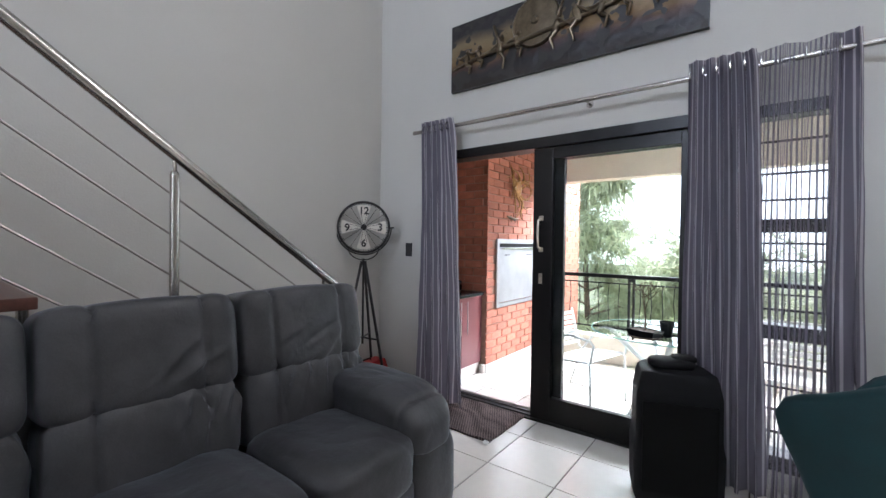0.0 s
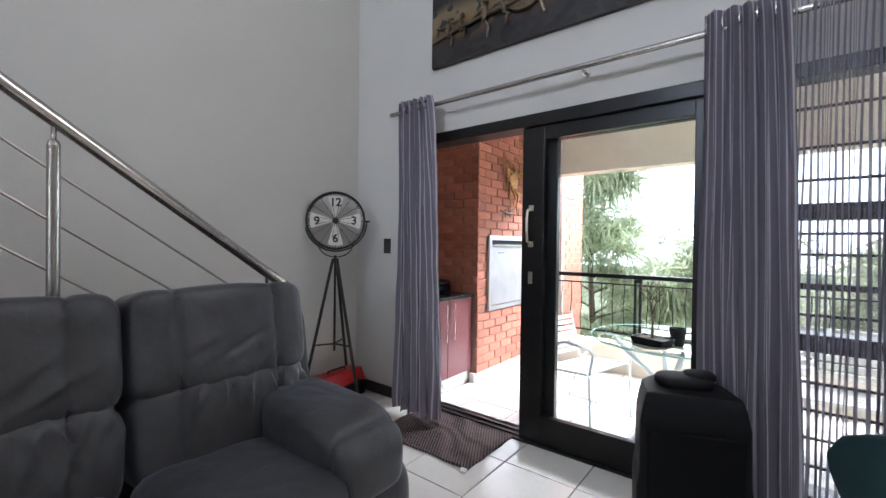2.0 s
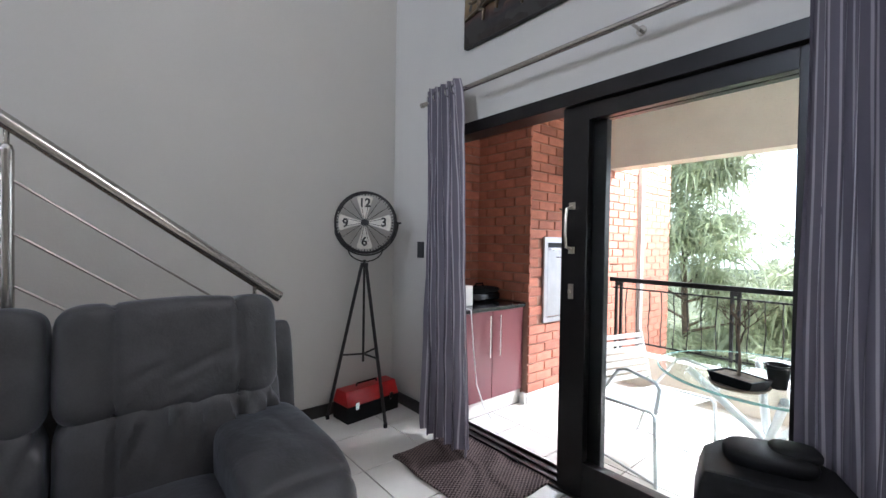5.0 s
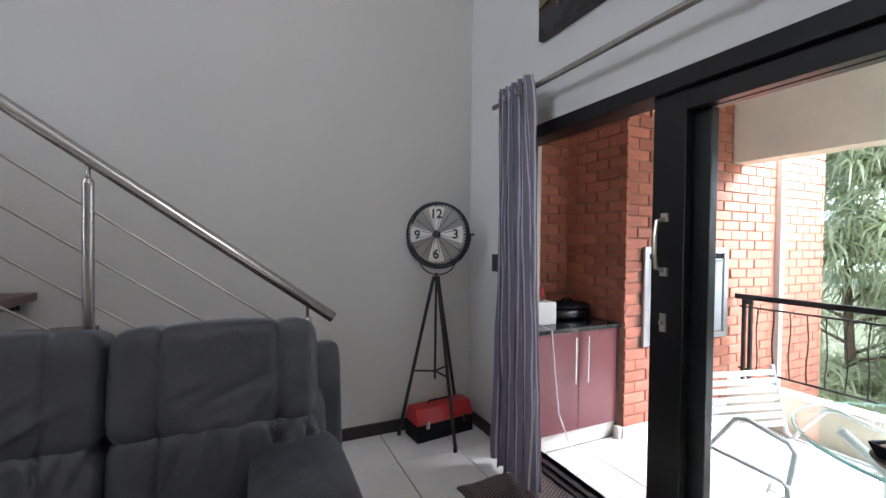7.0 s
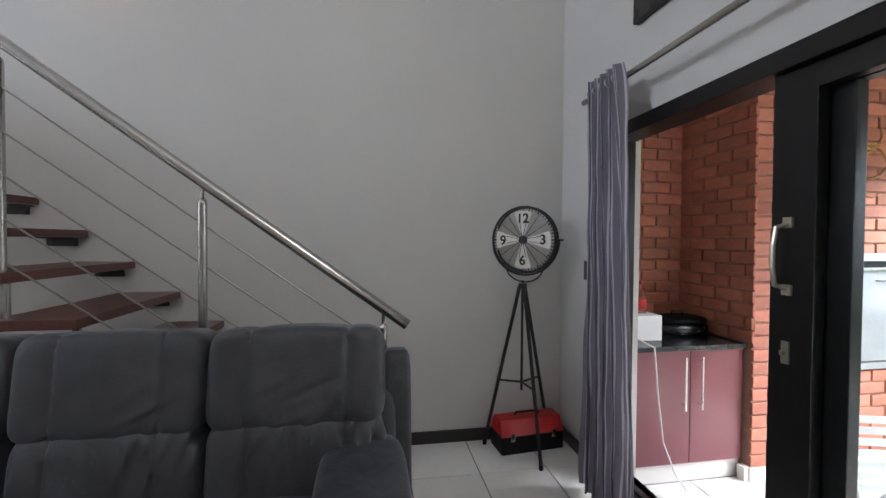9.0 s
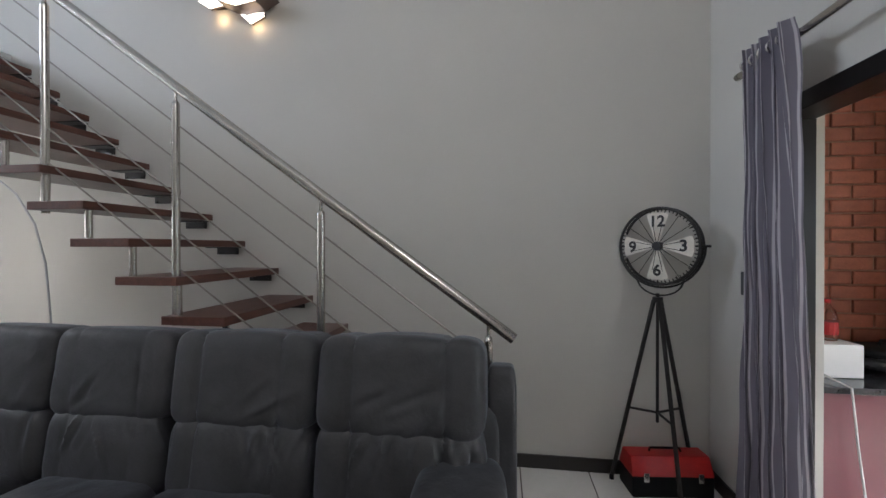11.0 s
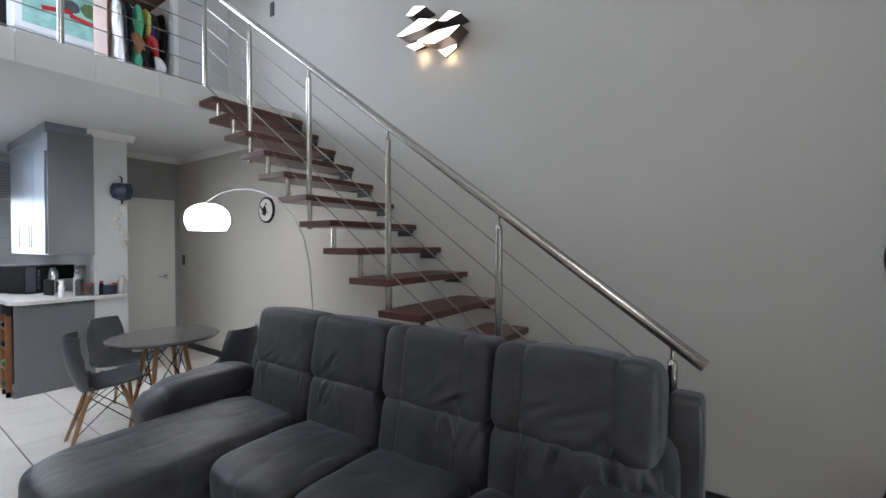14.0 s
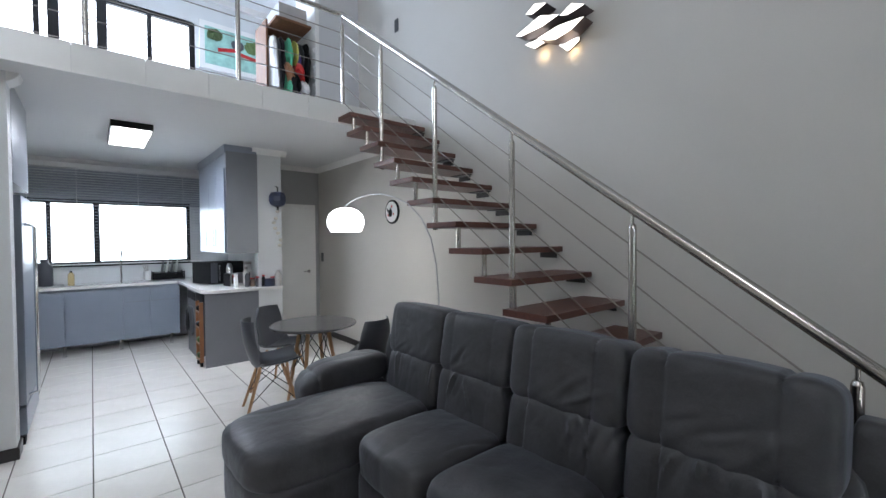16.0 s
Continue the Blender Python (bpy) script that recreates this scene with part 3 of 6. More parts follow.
def sag(seed, count, box_, slant, width, depth, length, seams=1.0):
    """Relief of a stuffed panel: two sewn seams, swollen between them, and drawn folds."""
    rng = random.Random(seed)
    y0, y1, z0, z1 = box_
    folds = []
    for _ in range(count):
        a = rng.uniform(*slant)
        folds.append((rng.uniform(y0, y1), rng.uniform(z0, z1), math.sin(a), math.cos(a), rng.uniform(*width), rng.uniform(*depth) * rng.choice((1, 1, -1)), rng.uniform(*length)))

    def f(q):
        d = 0.0
        if seams > 0:
            e = abs(q.y)
            d -= 0.016 * seams * math.exp(-(((e - 0.56) / 0.028) ** 2))
            d += seams * (0.014 * max(0.0, 1 - (q.y / 0.56) ** 2) if e < 0.56 else 0.012 * max(0.0, 1 - ((e - 0.78) / 0.22) ** 2))
        face = min(1.0, max(0.0, (q.x + 0.1) / 0.5)) if seams >= 0 else 1.0
        face *= min(1.0, max(0.0, (0.93 - q.z) / 0.25)) if seams >= 0 else 1.0
        if face > 0:
            for cy, cz, sn, cs, w, dp, ln in folds:
                across = (q.y - cy) * cs - (q.z - cz) * sn
                along = (q.y - cy) * sn + (q.z - cz) * cs
                d += face * dp * (math.exp(-((across / w) ** 2)) - 0.6 * math.exp(-(((across - 1.6 * w) / w) ** 2))) * math.exp(-((along / ln) ** 2))
        return d
    return f


SEWN, DRAWN = (0.75, 0.7, 0.2, 0.05), (11, 6, 3, 2)
for i, (a, b) in enumerate(spans):
    w, yc = b - a, (a + b) / 2
    bm = bmesh.new()
    puff(bm, (1.095, yc, 0.872), (0.265, w, 0.365), 7.0, 60, TILTB, 0.004, 3 + i * 5.1, 4.0, sag(5 + i, (9, 8, 4, 3)[i], (-0.5, 0.6, -0.8, 0.0), (0.3, 0.9), (0.05, 0.1), (0.003, 0.007), (0.2, 0.45), SEWN[i]))
    part("headrest", bm, "sofa", sofa, "padded headrest with stitched seams", smooth=True)
    bm = bmesh.new()
    puff(bm, (1.138, yc, 0.565), (0.28, w - 0.004, 0.35), 5.0, 64, TILTB, 0.005, 41.3 + i * 7.9, 5.0, sag(50 + i, DRAWN[i], (-0.5, 0.92, 0.3, 0.6), (-0.3, 0.25), (0.035, 0.055), (0.008, 0.014), (0.4, 0.62), SEWN[i]))
    part("back_cushion", bm, "sofa", sofa, "creased back cushion", smooth=True)
bm = bmesh.new()
puff(bm, (1.0, -1.243, 0.48), (0.20, 0.12, 0.88), 9, 14, TILTB)
part("side_panel", bm, "sofa", sofa, "upholstered end panel of the back", smooth=True)
bm = bmesh.new()
puff(bm, (1.07, -2.6, 0.46), (0.12, 2.70, 0.74), 9, 12, TILTB)
part("back_shell", bm, "sofa", sofa, smooth=True)
for i, (a, b, xf) in enumerate([(-1.97, -1.47, 1.81), (-2.55, -1.975, 1.84), (-3.11, -2.555, 1.85), (-3.80, -3.115, 2.34)]):
    bm = bmesh.new()
    puff(bm, ((1.2 + xf) / 2, (a + b) / 2, 0.385), (xf - 1.2, b - a, 0.25), 4.6, 44, None, 0.009, 20 + 4 * i, 2.6, sag(90 + i, 5, (-0.9, 0.9, 0.8, 1.0), (1.1, 1.9), (0.06, 0.12), (0.002, 0.005), (0.3, 0.6), -1.0))
    part("seat_cushion", bm, "sofa", sofa, "plump seat cushion", smooth=True)
    bm = bmesh.new()
    puff(bm, ((1.2 + xf) / 2 - 0.02, (a + b) / 2, 0.17), (xf - 1.2, b - a, 0.30), 8, 12)
    part("footrest_front", bm, "sofa", sofa, "upholstered lower front", smooth=True)


def arm_seam(q):
    """Pillow arm: a sewn line round its front end, which droops."""
    return -0.012 * math.exp(-(((q.x - 0.72) / 0.03) ** 2)) + 0.004 * math.exp(-(((q.x - 0.82) / 0.08) ** 2))


for a, b, inward in ((-1.52, -1.18, -0.03), (-4.10, -3.80, 0.0)):
    bm = bmesh.new()
    puff(bm, (1.455, (a + b) / 2 + inward, 0.535), (0.69, b - a - 0.02, 0.22), 4.2, 44, Matrix.Rotation(radians(2), 3, "Y"), 0.007, 31 + a, 3.5, arm_seam)
    for v in bm.verts:
        t = max(0.0, (v.co.x - 1.55) / 0.26)
        v.co.z -= 0.085 * t * t
    part("arm_pad", bm, "sofa", sofa, "rounded arm pad", smooth=True)
    bm = bmesh.new()
    puff(bm, (1.45, (a + b) / 2, 0.24), (0.70, b - a, 0.46), 4.5, 24, None, 0.004, a, 4)
    part("arm_base", bm, "sofa", sofa, smooth=True)

# ---- clock on a tripod, tool box, door mat ----
clock = thing("tripod_clock", "black metal fan-shaped clock on a tripod stand", "clock")
CX, CY, CZ = 0.168, -0.356, 1.412
face = Matrix.Translation((CX, CY, CZ)) @ Matrix.Rotation(radians(48), 4, "Z")


def on_face(u, v, d=0.0):
    return face @ Vector((1.07 * u, -d, 1.07 * v))


bm = bmesh.new()
for off in (-0.05, 0.0):
    tube(bm, [on_face(0.205 * math.cos(a), 0.205 * math.sin(a), off) for a in (2 * math.pi * k / 48 for k in range(49))], 0.0085, 8, cap=False)
part("rim", bm, "iron", clock, "dark iron double rim", smooth=True)
bm = bmesh.new()
for k in range(60):
    a = 2 * math.pi * k / 60
    r0 = 0.182 if k % 5 == 0 else 0.186
    tube(bm, [on_face(r0 * math.cos(a), r0 * math.sin(a), 0.0), on_face(0.203 * math.cos(a), 0.203 * math.sin(a), 0.0)], 0.0045 if k % 5 == 0 else 0.0035, 4)
part("minute_mark", bm, "iron", clock, kind="stuff")
bm = bmesh.new()
for k in range(16):
    a = 2 * math.pi * (k + 0.5) / 16
    tube(bm, [on_face(0.02 * math.cos(a), 0.02 * math.sin(a), 0.012), on_face(0.203 * math.cos(a), 0.203 * math.sin(a), 0.0)], 0.0019, 5)
part("wire", bm, "iron", clock, kind="stuff")
for k, txt in enumerate(("3", "12", "9", "6")):
    a = math.pi / 2 * k
    ca, sa = math.cos(a), math.sin(a)
    bm = bmesh.new()
    quad = [(0.028, -0.012), (0.028, 0.012), (0.05, 0.018), (0.160, 0.053), (0.171, 0.052), (0.178, 0.030), (0.178, -0.030), (0.171, -0.052), (0.160, -0.053), (0.05, -0.018)]
    lo = [bm.verts.new(on_face(r * ca - s * sa, r * sa + s * ca, 0.0)) for r, s in quad]
    hi = [bm.verts.new(on_face(r * ca - s * sa, r * sa + s * ca, 0.006)) for r, s in quad]
    bm.faces.new(lo)
    bm.faces.new(hi)
    for i in range(10):
        bm.faces.new((lo[i], lo[(i + 1) % 10], hi[(i + 1) % 10], hi[i]))
    part("blade", bm, "whiteup", clock, "cream numbered blade")
    cu = bpy.data.curves.new("numeral", "FONT")
    cu.body, cu.size, cu.align_x, cu.align_y, cu.extrude, cu.offset = txt.replace("9", "6"), 0.088, "CENTER", "CENTER", 0.001, 0.0024
    num = new("numeral_source", cu)
    me = bpy.data.meshes.new_from_object(num)
    bpy.data.objects.remove(num)
    me.materials.append(M["iron"])
    ob = new("numeral", me)
    ob.matrix_world = face @ Matrix.Translation((0.140 * ca, -0.0115, 0.140 * sa)) @ Matrix.Rotation(radians(180 if txt == "9" else 0), 4, "Y") @ Matrix.Rotation(radians(90), 4, "X")
    ob.parent = clock
bm = bmesh.new()
tube(bm, [on_face(0, 0, -0.03), on_face(0, 0, 0.022)], 0.024, 16)
part("hub", bm, "iron", clock, "dark round hub")
bm = bmesh.new()
tube(bm, [on_face(0.222 * math.cos(a), 0.222 * math.sin(a), 0.025 - 0.05) for a in (math.pi + math.pi * k / 24 for k in range(25))], 0.006, 8)
tube(bm, [on_face(-0.245, 0.0, -0.025), on_face(-0.20, 0.0, -0.025)], 0.007, 8)
tube(bm, [on_face(0.20, 0.0, -0.025), on_face(0.245, 0.0, -0.025)], 0.007, 8)
tube(bm, [on_face(0.12 * math.cos(a), -0.175 + 0.09 * math.sin(a), -0.025) for a in (math.pi + math.pi * k / 14 for k in range(15))], 0.005, 6)
part("yoke", bm, "iron", clock, "curved iron yoke", smooth=True)
bm = bmesh.new()
tube(bm, [(CX, CY, CZ - 0.27), (CX, CY, 0.40)], 0.009, 8)
tube(bm, [(CX, CY, 1.09), (CX, CY, 1.12)], 0.028, 12)
part("stem", bm, "iron", clock)
for ax, ay in ((0.27, 0.03), (-0.10, -0.225), (-0.145, 0.26)):
    bm = bmesh.new()
    tube(bm, [(CX + ax * 0.08, CY + ay * 0.08, 1.10), (CX + ax, CY + ay, 0.02)], 0.012, 8)
    tube(bm, [(CX, CY, 0.455), (CX + ax * 0.62, CY + ay * 0.62, 0.455)], 0.007, 6)
    lg = part("leg", bm, "iron", clock, "straight iron tripod leg")
    bm = bmesh.new()
    tube(bm, [(CX + ax, CY + ay, 0.0), (CX + ax, CY + ay, 0.03)], 0.014, 10)
    part("foot", bm, "blackp", lg)

tool = thing("tool_box", "red metal tool box with black base standing under the tripod", "tool box", (0.125, -0.30, 0.0))
tool.rotation_euler = (0, 0, radians(6))
bm = bmesh.new()
box(bm, -0.09, 0.10, -0.225, 0.225, 0.0, 0.115)
part("base", bm, "blackp", tool, bevel=0.006)
bm = bmesh.new()
vs = box(bm, -0.092, 0.102, -0.228, 0.228, 0.117, 0.215)
for v in vs:
    if v.co.z > 0.2:
        v.co.x *= 0.6
        v.co.y *= 0.97
part("lid", bm, "red", tool, "red enamel lid", bevel=0.008)
bm = bmesh.new()
tube(bm, [(0.0, -0.09, 0.215), (0.0, -0.085, 0.235), (0.0, 0.085, 0.235), (0.0, 0.09, 0.215)], 0.007, 8)
part("handle", bm, "blackp", tool, "black carrying handle")
for s in (-0.15, 0.15):
    bm = bmesh.new()
    box(bm, 0.100, 0.109, s - 0.015, s + 0.015, 0.09, 0.14)
    part("latch", bm, "chrome", tool, bevel=0.002)

rug = thing("door_mat", "brown woven chindi door mat rumpled inside the sliding door", "door mat")
bm = bmesh.new()
nx, ny = 60, 40
rows = []
for i in range(nx + 1):
    row = []
    for j in range(ny + 1):
        u, v = i / nx, j / ny
        x = 0.80 + 0.74 * u + 0.02 * noise.noise(Vector((v * 3, 0, u)))
        y = -0.50 + 0.52 * v + 0.015 * noise.noise(Vector((u * 4, 1, v)))
        z = 0.012 + 0.012 * max(0, noise.noise(Vector((u * 5, v * 3, 4)))) + 0.004 * ((i + j) % 2)
        row.append(bm.verts.new((x, y, z)))
    rows.append(row)
for i in range(nx):
    for j in range(ny):
        bm.faces.new((rows[i][j], rows[i + 1][j], rows[i + 1][j + 1], rows[i][j + 1]))
r = bmesh.ops.extrude_face_region(bm, geom=bm.faces[:])
for v in r["geom"]:
    if isinstance(v, bmesh.types.BMVert):
        v.co.z = 0.001
part("woven_cloth", bm, "mat", rug)
bm = bmesh.new()
for k in range(7):
    x = 1.505 + 0.006 * k
    tube(bm, [(x, -0.505, 0.015), (x + 0.004, -0.53 - 0.004 * (k % 3), 0.006)], 0.003, 5)
part("tassel", bm, "chairwhite", rug, "pale loose threads")

# ---- wall switches ----
for nm, dims in (("light_switch", (0.345, 0.415, -0.012, -0.001, 1.16, 1.28)), ("light_switch", (0.001, 0.012, -7.555, -7.485, 1.17, 1.31)), ("light_switch", (0.001, 0.012, -5.37, -5.30, 4.02, 4.17))):
    s = thing(nm, "dark rectangular light switch plate on the wall", "light switch")
    slab_part("plate", dims, "switch", s, bevel=0.002)

# ---- relief picture over the door ----
pic = thing("relief_picture", "long dark bronze relief panel with raised figures hung over the door", "picture")
bm = bmesh.new()
nx, ny = 120, 36
rows = []
for i in range(nx + 1):
    row = []
    for j in range(ny + 1):
        x, z = 0.856 + 1.785 * i / nx, 2.525 + 0.525 * j / ny
        d = 0.006 * noise.noise(Vector((x * 9, z * 9, 0))) + 0.004 * noise.noise(Vector((x * 25, z * 25, 0)))
        row.append(bm.verts.new((x, -0.035 - d, z)))
    rows.append(row)
for i in range(nx):
    for j in range(ny):
        bm.faces.new((rows[i][j], rows[i + 1][j], rows[i + 1][j + 1], rows[i][j + 1]))
part("canvas", bm, "picture", pic, "mottled bronze ground", smooth=True)
slab_part("edge", (0.852, 2.645, -0.034, -0.002, 2.52, 3.055), "skirt", pic)
bm = bmesh.new()
disc = Matrix.Rotation(radians(90), 3, "X")
lathe(bm, [(0.18, 0.0), (0.18, 0.018), (0.172, 0.026), (0.165, 0.018), (0.10, 0.024), (0.03, 0.03), (0.02, 0.045), (0.0, 0.047)], 40, (1.60, -0.038, 2.87), disc)
part("shield", bm, "pewter", pic, "round hammered pewter disc", smooth=True)
rng = random.Random(5)
for fx, size in ((1.02, 0.8), (1.13, 0.7), (1.32, 1.1), (1.46, 0.8), (1.76, 1.1), (1.90, 1.2), (2.06, 0.9), (2.2, 1.0), (2.36, 0.9), (2.5, 0.8)):
    fz = 2.71 + 0.085 * (fx - 0.87) + rng.uniform(-0.01, 0.02)
    bm = bmesh.new()
    puff(bm, (fx, -0.055, fz + 0.01), (0.05 * size, 0.05, 0.10 * size), 2.4, 10, Matrix.Rotation(rng.uniform(-0.5, 0.5), 3, "Y"), 0.006, fx * 9, 20)
    puff(bm, (fx + 0.01, -0.06, fz + 0.085 * size), (0.032, 0.032, 0.036), 2.2, 6)
    lean = rng.choice((-1, 1))
    tube(bm, [(fx, -0.06, fz + 0.05 * size), (fx + lean * 0.05, -0.075, fz + 0.02), (fx + lean * 0.10, -0.06, fz + 0.03 * rng.uniform(-1, 2))], [0.013, 0.011, 0.007], 7)
    tube(bm, [(fx, -0.06, fz - 0.03), (fx - lean * 0.04, -0.07, fz - 0.07 * size), (fx - lean * 0.02, -0.055, fz - 0.13 * size)], [0.015, 0.012, 0.008], 7)
    if size > 1.0:
        tube(bm, [(fx, -0.06, fz + 0.04), (fx + lean * 0.03, -0.07, fz + 0.12), (fx + lean * 0.055, -0.06, fz + 0.19)], [0.012, 0.009, 0.011], 7)
    part("figure", bm, "pewter", pic, "raised abstract pewter form", smooth=True)
bm = bmesh.new()
tube(bm, [(0.87, -0.045, 2.69), (1.15, -0.055, 2.74), (1.5, -0.06, 2.76), (1.85, -0.06, 2.79), (2.25, -0.055, 2.84), (2.6, -0.045, 2.86)], [0.008, 0.014, 0.017, 0.016, 0.014, 0.008], 8)
part("relief_line", bm, "pewter", pic, smooth=True)

# ---- loudspeaker, teal chair ----
spk = thing("loudspeaker", "black portable party loudspeaker standing by the curtain", "loudspeaker", (2.545, -0.37, 0.0))
spk.rotation_euler = (0, 0, radians(22))
bm = bmesh.new()
prof = [(-0.20, -0.15), (0.20, -0.15), (0.185, 0.06), (0.12, 0.16), (-0.12, 0.16), (-0.185, 0.06)]
lv = []
for z, s in ((0.02, 0.93), (0.06, 1.0), (0.28, 1.02), (0.34, 0.97), (0.55, 0.96), (0.62, 0.9), (0.66, 0.84)):
    lv.append([bm.verts.new((a * s, b * s, z)) for a, b in prof])
for a, b in zip(lv, lv[1:]):
    for k in range(6):
        bm.faces.new((a[k], a[(k + 1) % 6], b[(k + 1) % 6], b[k]))
bm.faces.new(lv[0][::-1])
bm.faces.new(lv[-1])
part("cabinet", bm, "blackp", spk, "moulded black cabinet", bevel=0.012)
slab_part("grille", (-0.165, 0.165, -0.168, -0.148, 0.08, 0.52), "grille", spk, "black metal grille", bevel=0.006)
bm = bmesh.new()
puff(bm, (0.0, 0.02, 0.675), (0.22, 0.16, 0.06), 3, 8)
puff(bm, (0.06, 0.03, 0.70), (0.12, 0.10, 0.04), 3, 8)
part("top_tray", bm, "blackp", spk, smooth=True)
slab_part("badge", (-0.04, 0.04, -0.174, -0.167, 0.05, 0.066), "red", spk, "small red badge")

arm = thing("armchair", "teal velvet tub armchair with black legs", "armchair", (3.335, -0.59, 0.0))
arm.rotation_euler = (0, 0, radians(-120))
bm = bmesh.new()
outer, n = [], 28
rows = []
for j in range(9):
    v = j / 8
    row = []
    for i in range(n + 1):
        a = radians(-134 + 268 * i / n)
        back = math.cos(a) * 0.5 + 0.5
        tip = max(0.0, (abs(math.degrees(a)) - 95) / 39)
        h = 0.33 + 0.15 * tip ** 3 + (0.385 + 0.36 * back ** 1.1 - 0.20 * tip ** 4) * v
        flare = 0.30 + 0.105 * math.sin(v * math.pi / 2)
        row.append(bm.verts.new((flare * math.sin(a), flare * math.cos(a), h - 0.06)))
    rows.append(row)
inner = []
for j in range(9):
    v = 1 - j / 8
    row = []
    for i in range(n + 1):
        a = radians(-134 + 268 * i / n)
        back = math.cos(a) * 0.5 + 0.5
        tip = max(0.0, (abs(math.degrees(a)) - 95) / 39)
        h = 0.33 + 0.15 * tip ** 3 + (0.385 + 0.36 * back ** 1.1 - 0.20 * tip ** 4) * v
        flare = 0.235 + 0.095 * math.sin(v * math.pi / 2)
        row.append(bm.verts.new((flare * math.sin(a), flare * math.cos(a), h - 0.055)))
    inner.append(row)
rows += inner
for a, b in zip(rows, rows[1:] + rows[:1]):
    for i in range(n):
        bm.faces.new((a[i], a[i + 1], b[i + 1], b[i]))
bm.faces.new([r[0] for r in rows])
bm.faces.new([r[-1] for r in rows][::-1])
ob = part("backrest", bm, "teal", arm, "curved padded teal backrest", smooth=True)
bv = ob.modifiers.new("soft", "BEVEL")
bv.width, bv.segments, bv.limit_method, bv.angle_limit = 0.02, 3, "ANGLE", radians(40)
bm = bmesh.new()
puff(bm, (0, 0.0, 0.42), (0.46, 0.46, 0.13), 3.5, 14)
part("seat", bm, "teal", arm, "padded teal seat", smooth=True)
for sx in (-1, 1):
    for sy in (-1, 1):
        bm = bmesh.new()
        tube(bm, [(sx * 0.15, sy * 0.15, 0.36), (sx * 0.23, sy * 0.23, 0.0)], [0.014, 0.009], 8)
        part("leg", bm, "iron", arm, "black metal leg")

# ---- wall lamp ----
wl = thing("wall_lamp", "lit geometric wall lamp of dark and glowing facets", "wall lamp")


def lamp_block(outline, out, depth):
    """One standing block: glowing face, dark folded sides running back to the wall."""
    n = len(outline)
    bm = bmesh.new()
    front = [bm.verts.new((out, y, z)) for y, z in outline]
    back = [bm.verts.new((out - depth, y, z)) for y, z in outline]
    for k in range(n):
        j = (k + 1) % n
        bm.faces.new((front[k], front[j], back[j], back[k]))
    bm.faces.new(back)
    part("dark_side", bm, "bronze", wl, "dark metal folded side")
    bm = bmesh.new()
    cy, cz = sum(y for y, z in outline) / n, sum(z for y, z in outline) / n
    fs = [bm.verts.new((out + 0.002, cy + (y - cy) * 0.985, cz + (z - cz) * 0.985)) for y, z in outline]
    bs = [bm.verts.new((out - 0.003, cy + (y - cy) * 0.985, cz + (z - cz) * 0.985)) for y, z in outline]
    bm.faces.new(fs)
    bm.faces.new(bs)
    for k in range(n):
        bm.faces.new((fs[k], fs[(k + 1) % n], bs[(k + 1) % n], bs[k]))
    part("light_panel", bm, "lampwarm", wl, "glowing diffuser")


lamp_block([(-3.280, 3.319), (-3.190, 3.369), (-3.080, 3.330), (-3.210, 3.297)], 0.15, 0.139)
lamp_block([(-2.960, 3.182), (-2.860, 3.231), (-2.757, 3.179), (-2.890, 3.160)], 0.15, 0.139)
lamp_block([(-3.380, 3.186), (-3.140, 3.257), (-2.966, 3.194), (-3.117, 3.165), (-3.320, 3.164)], 0.15, 0.13)
lamp_block([(-3.165, 3.089), (-2.970, 3.114), (-2.760, 3.095), (-2.860, 3.041), (-3.000, 3.019), (-3.076, 3.043)], 0.15, 0.13)
lamp_block([(-3.38, 3.15), (-3.13, 3.15), (-3.13, 3.11), (-3.28, 3.085)], 0.03, 0.02)
lamp_block([(-3.05, 3.03), (-2.87, 3.03), (-2.87, 3.00), (-2.97, 2.955)], 0.03, 0.02)
lamp("wall_lamp_light", "POINT", Matrix.Translation((0.04, -2.93, 2.95)), 0.22, (1.0, 0.68, 0.34), 0.04)
lamp("wall_lamp_light", "POINT", Matrix.Translation((0.04, -3.2, 3.02)), 0.22, (1.0, 0.68, 0.34), 0.04)
slab_part("mount", (0.001, 0.010, -3.25, -2.92, 3.09, 3.26), "skirt", wl)

# ---- plate clock on the wall ----
plate = thing("wall_plate", "round painted plate with a rooster motif hung on the stair wall", "wall plate")
turn = Matrix.Rotation(radians(90), 3, "Y")
bm = bmesh.new()
lathe(bm, [(0.148, 0.0), (0.148, 0.018), (0.138, 0.024), (0.128, 0.018)], 32, (0.001, -5.46, 1.858), turn)
part("rim", bm, "blackp", plate, "dark rim")
bm = bmesh.new()
lathe(bm, [(0.127, 0.0), (0.127, 0.004)], 32, (0.02, -5.46, 1.858), turn)
part("face", bm, "white", plate, "pale glazed face")
bm = bmesh.new()
puff(bm, (0.026, -5.48, 1.845), (0.006, 0.085, 0.10), 2.2, 6)
tube(bm, [(0.027, -5.48, 1.87), (0.027, -5.47, 1.91)], 0.009, 6)
tube(bm, [(0.027, -5.52, 1.86), (0.027, -5.55, 1.90)], 0.010, 6)
part("motif", bm, "blackp", plate)
for yy, zz, size in ((-5.448, 1.925, 0.035), (-5.41, 1.83, 0.024), (-5.53, 1.82, 0.024)):
    bm = bmesh.new()
    puff(bm, (0.027, yy, zz), (0.006, size, size), 2.2, 5)
    part("red_motif", bm, "red", plate)

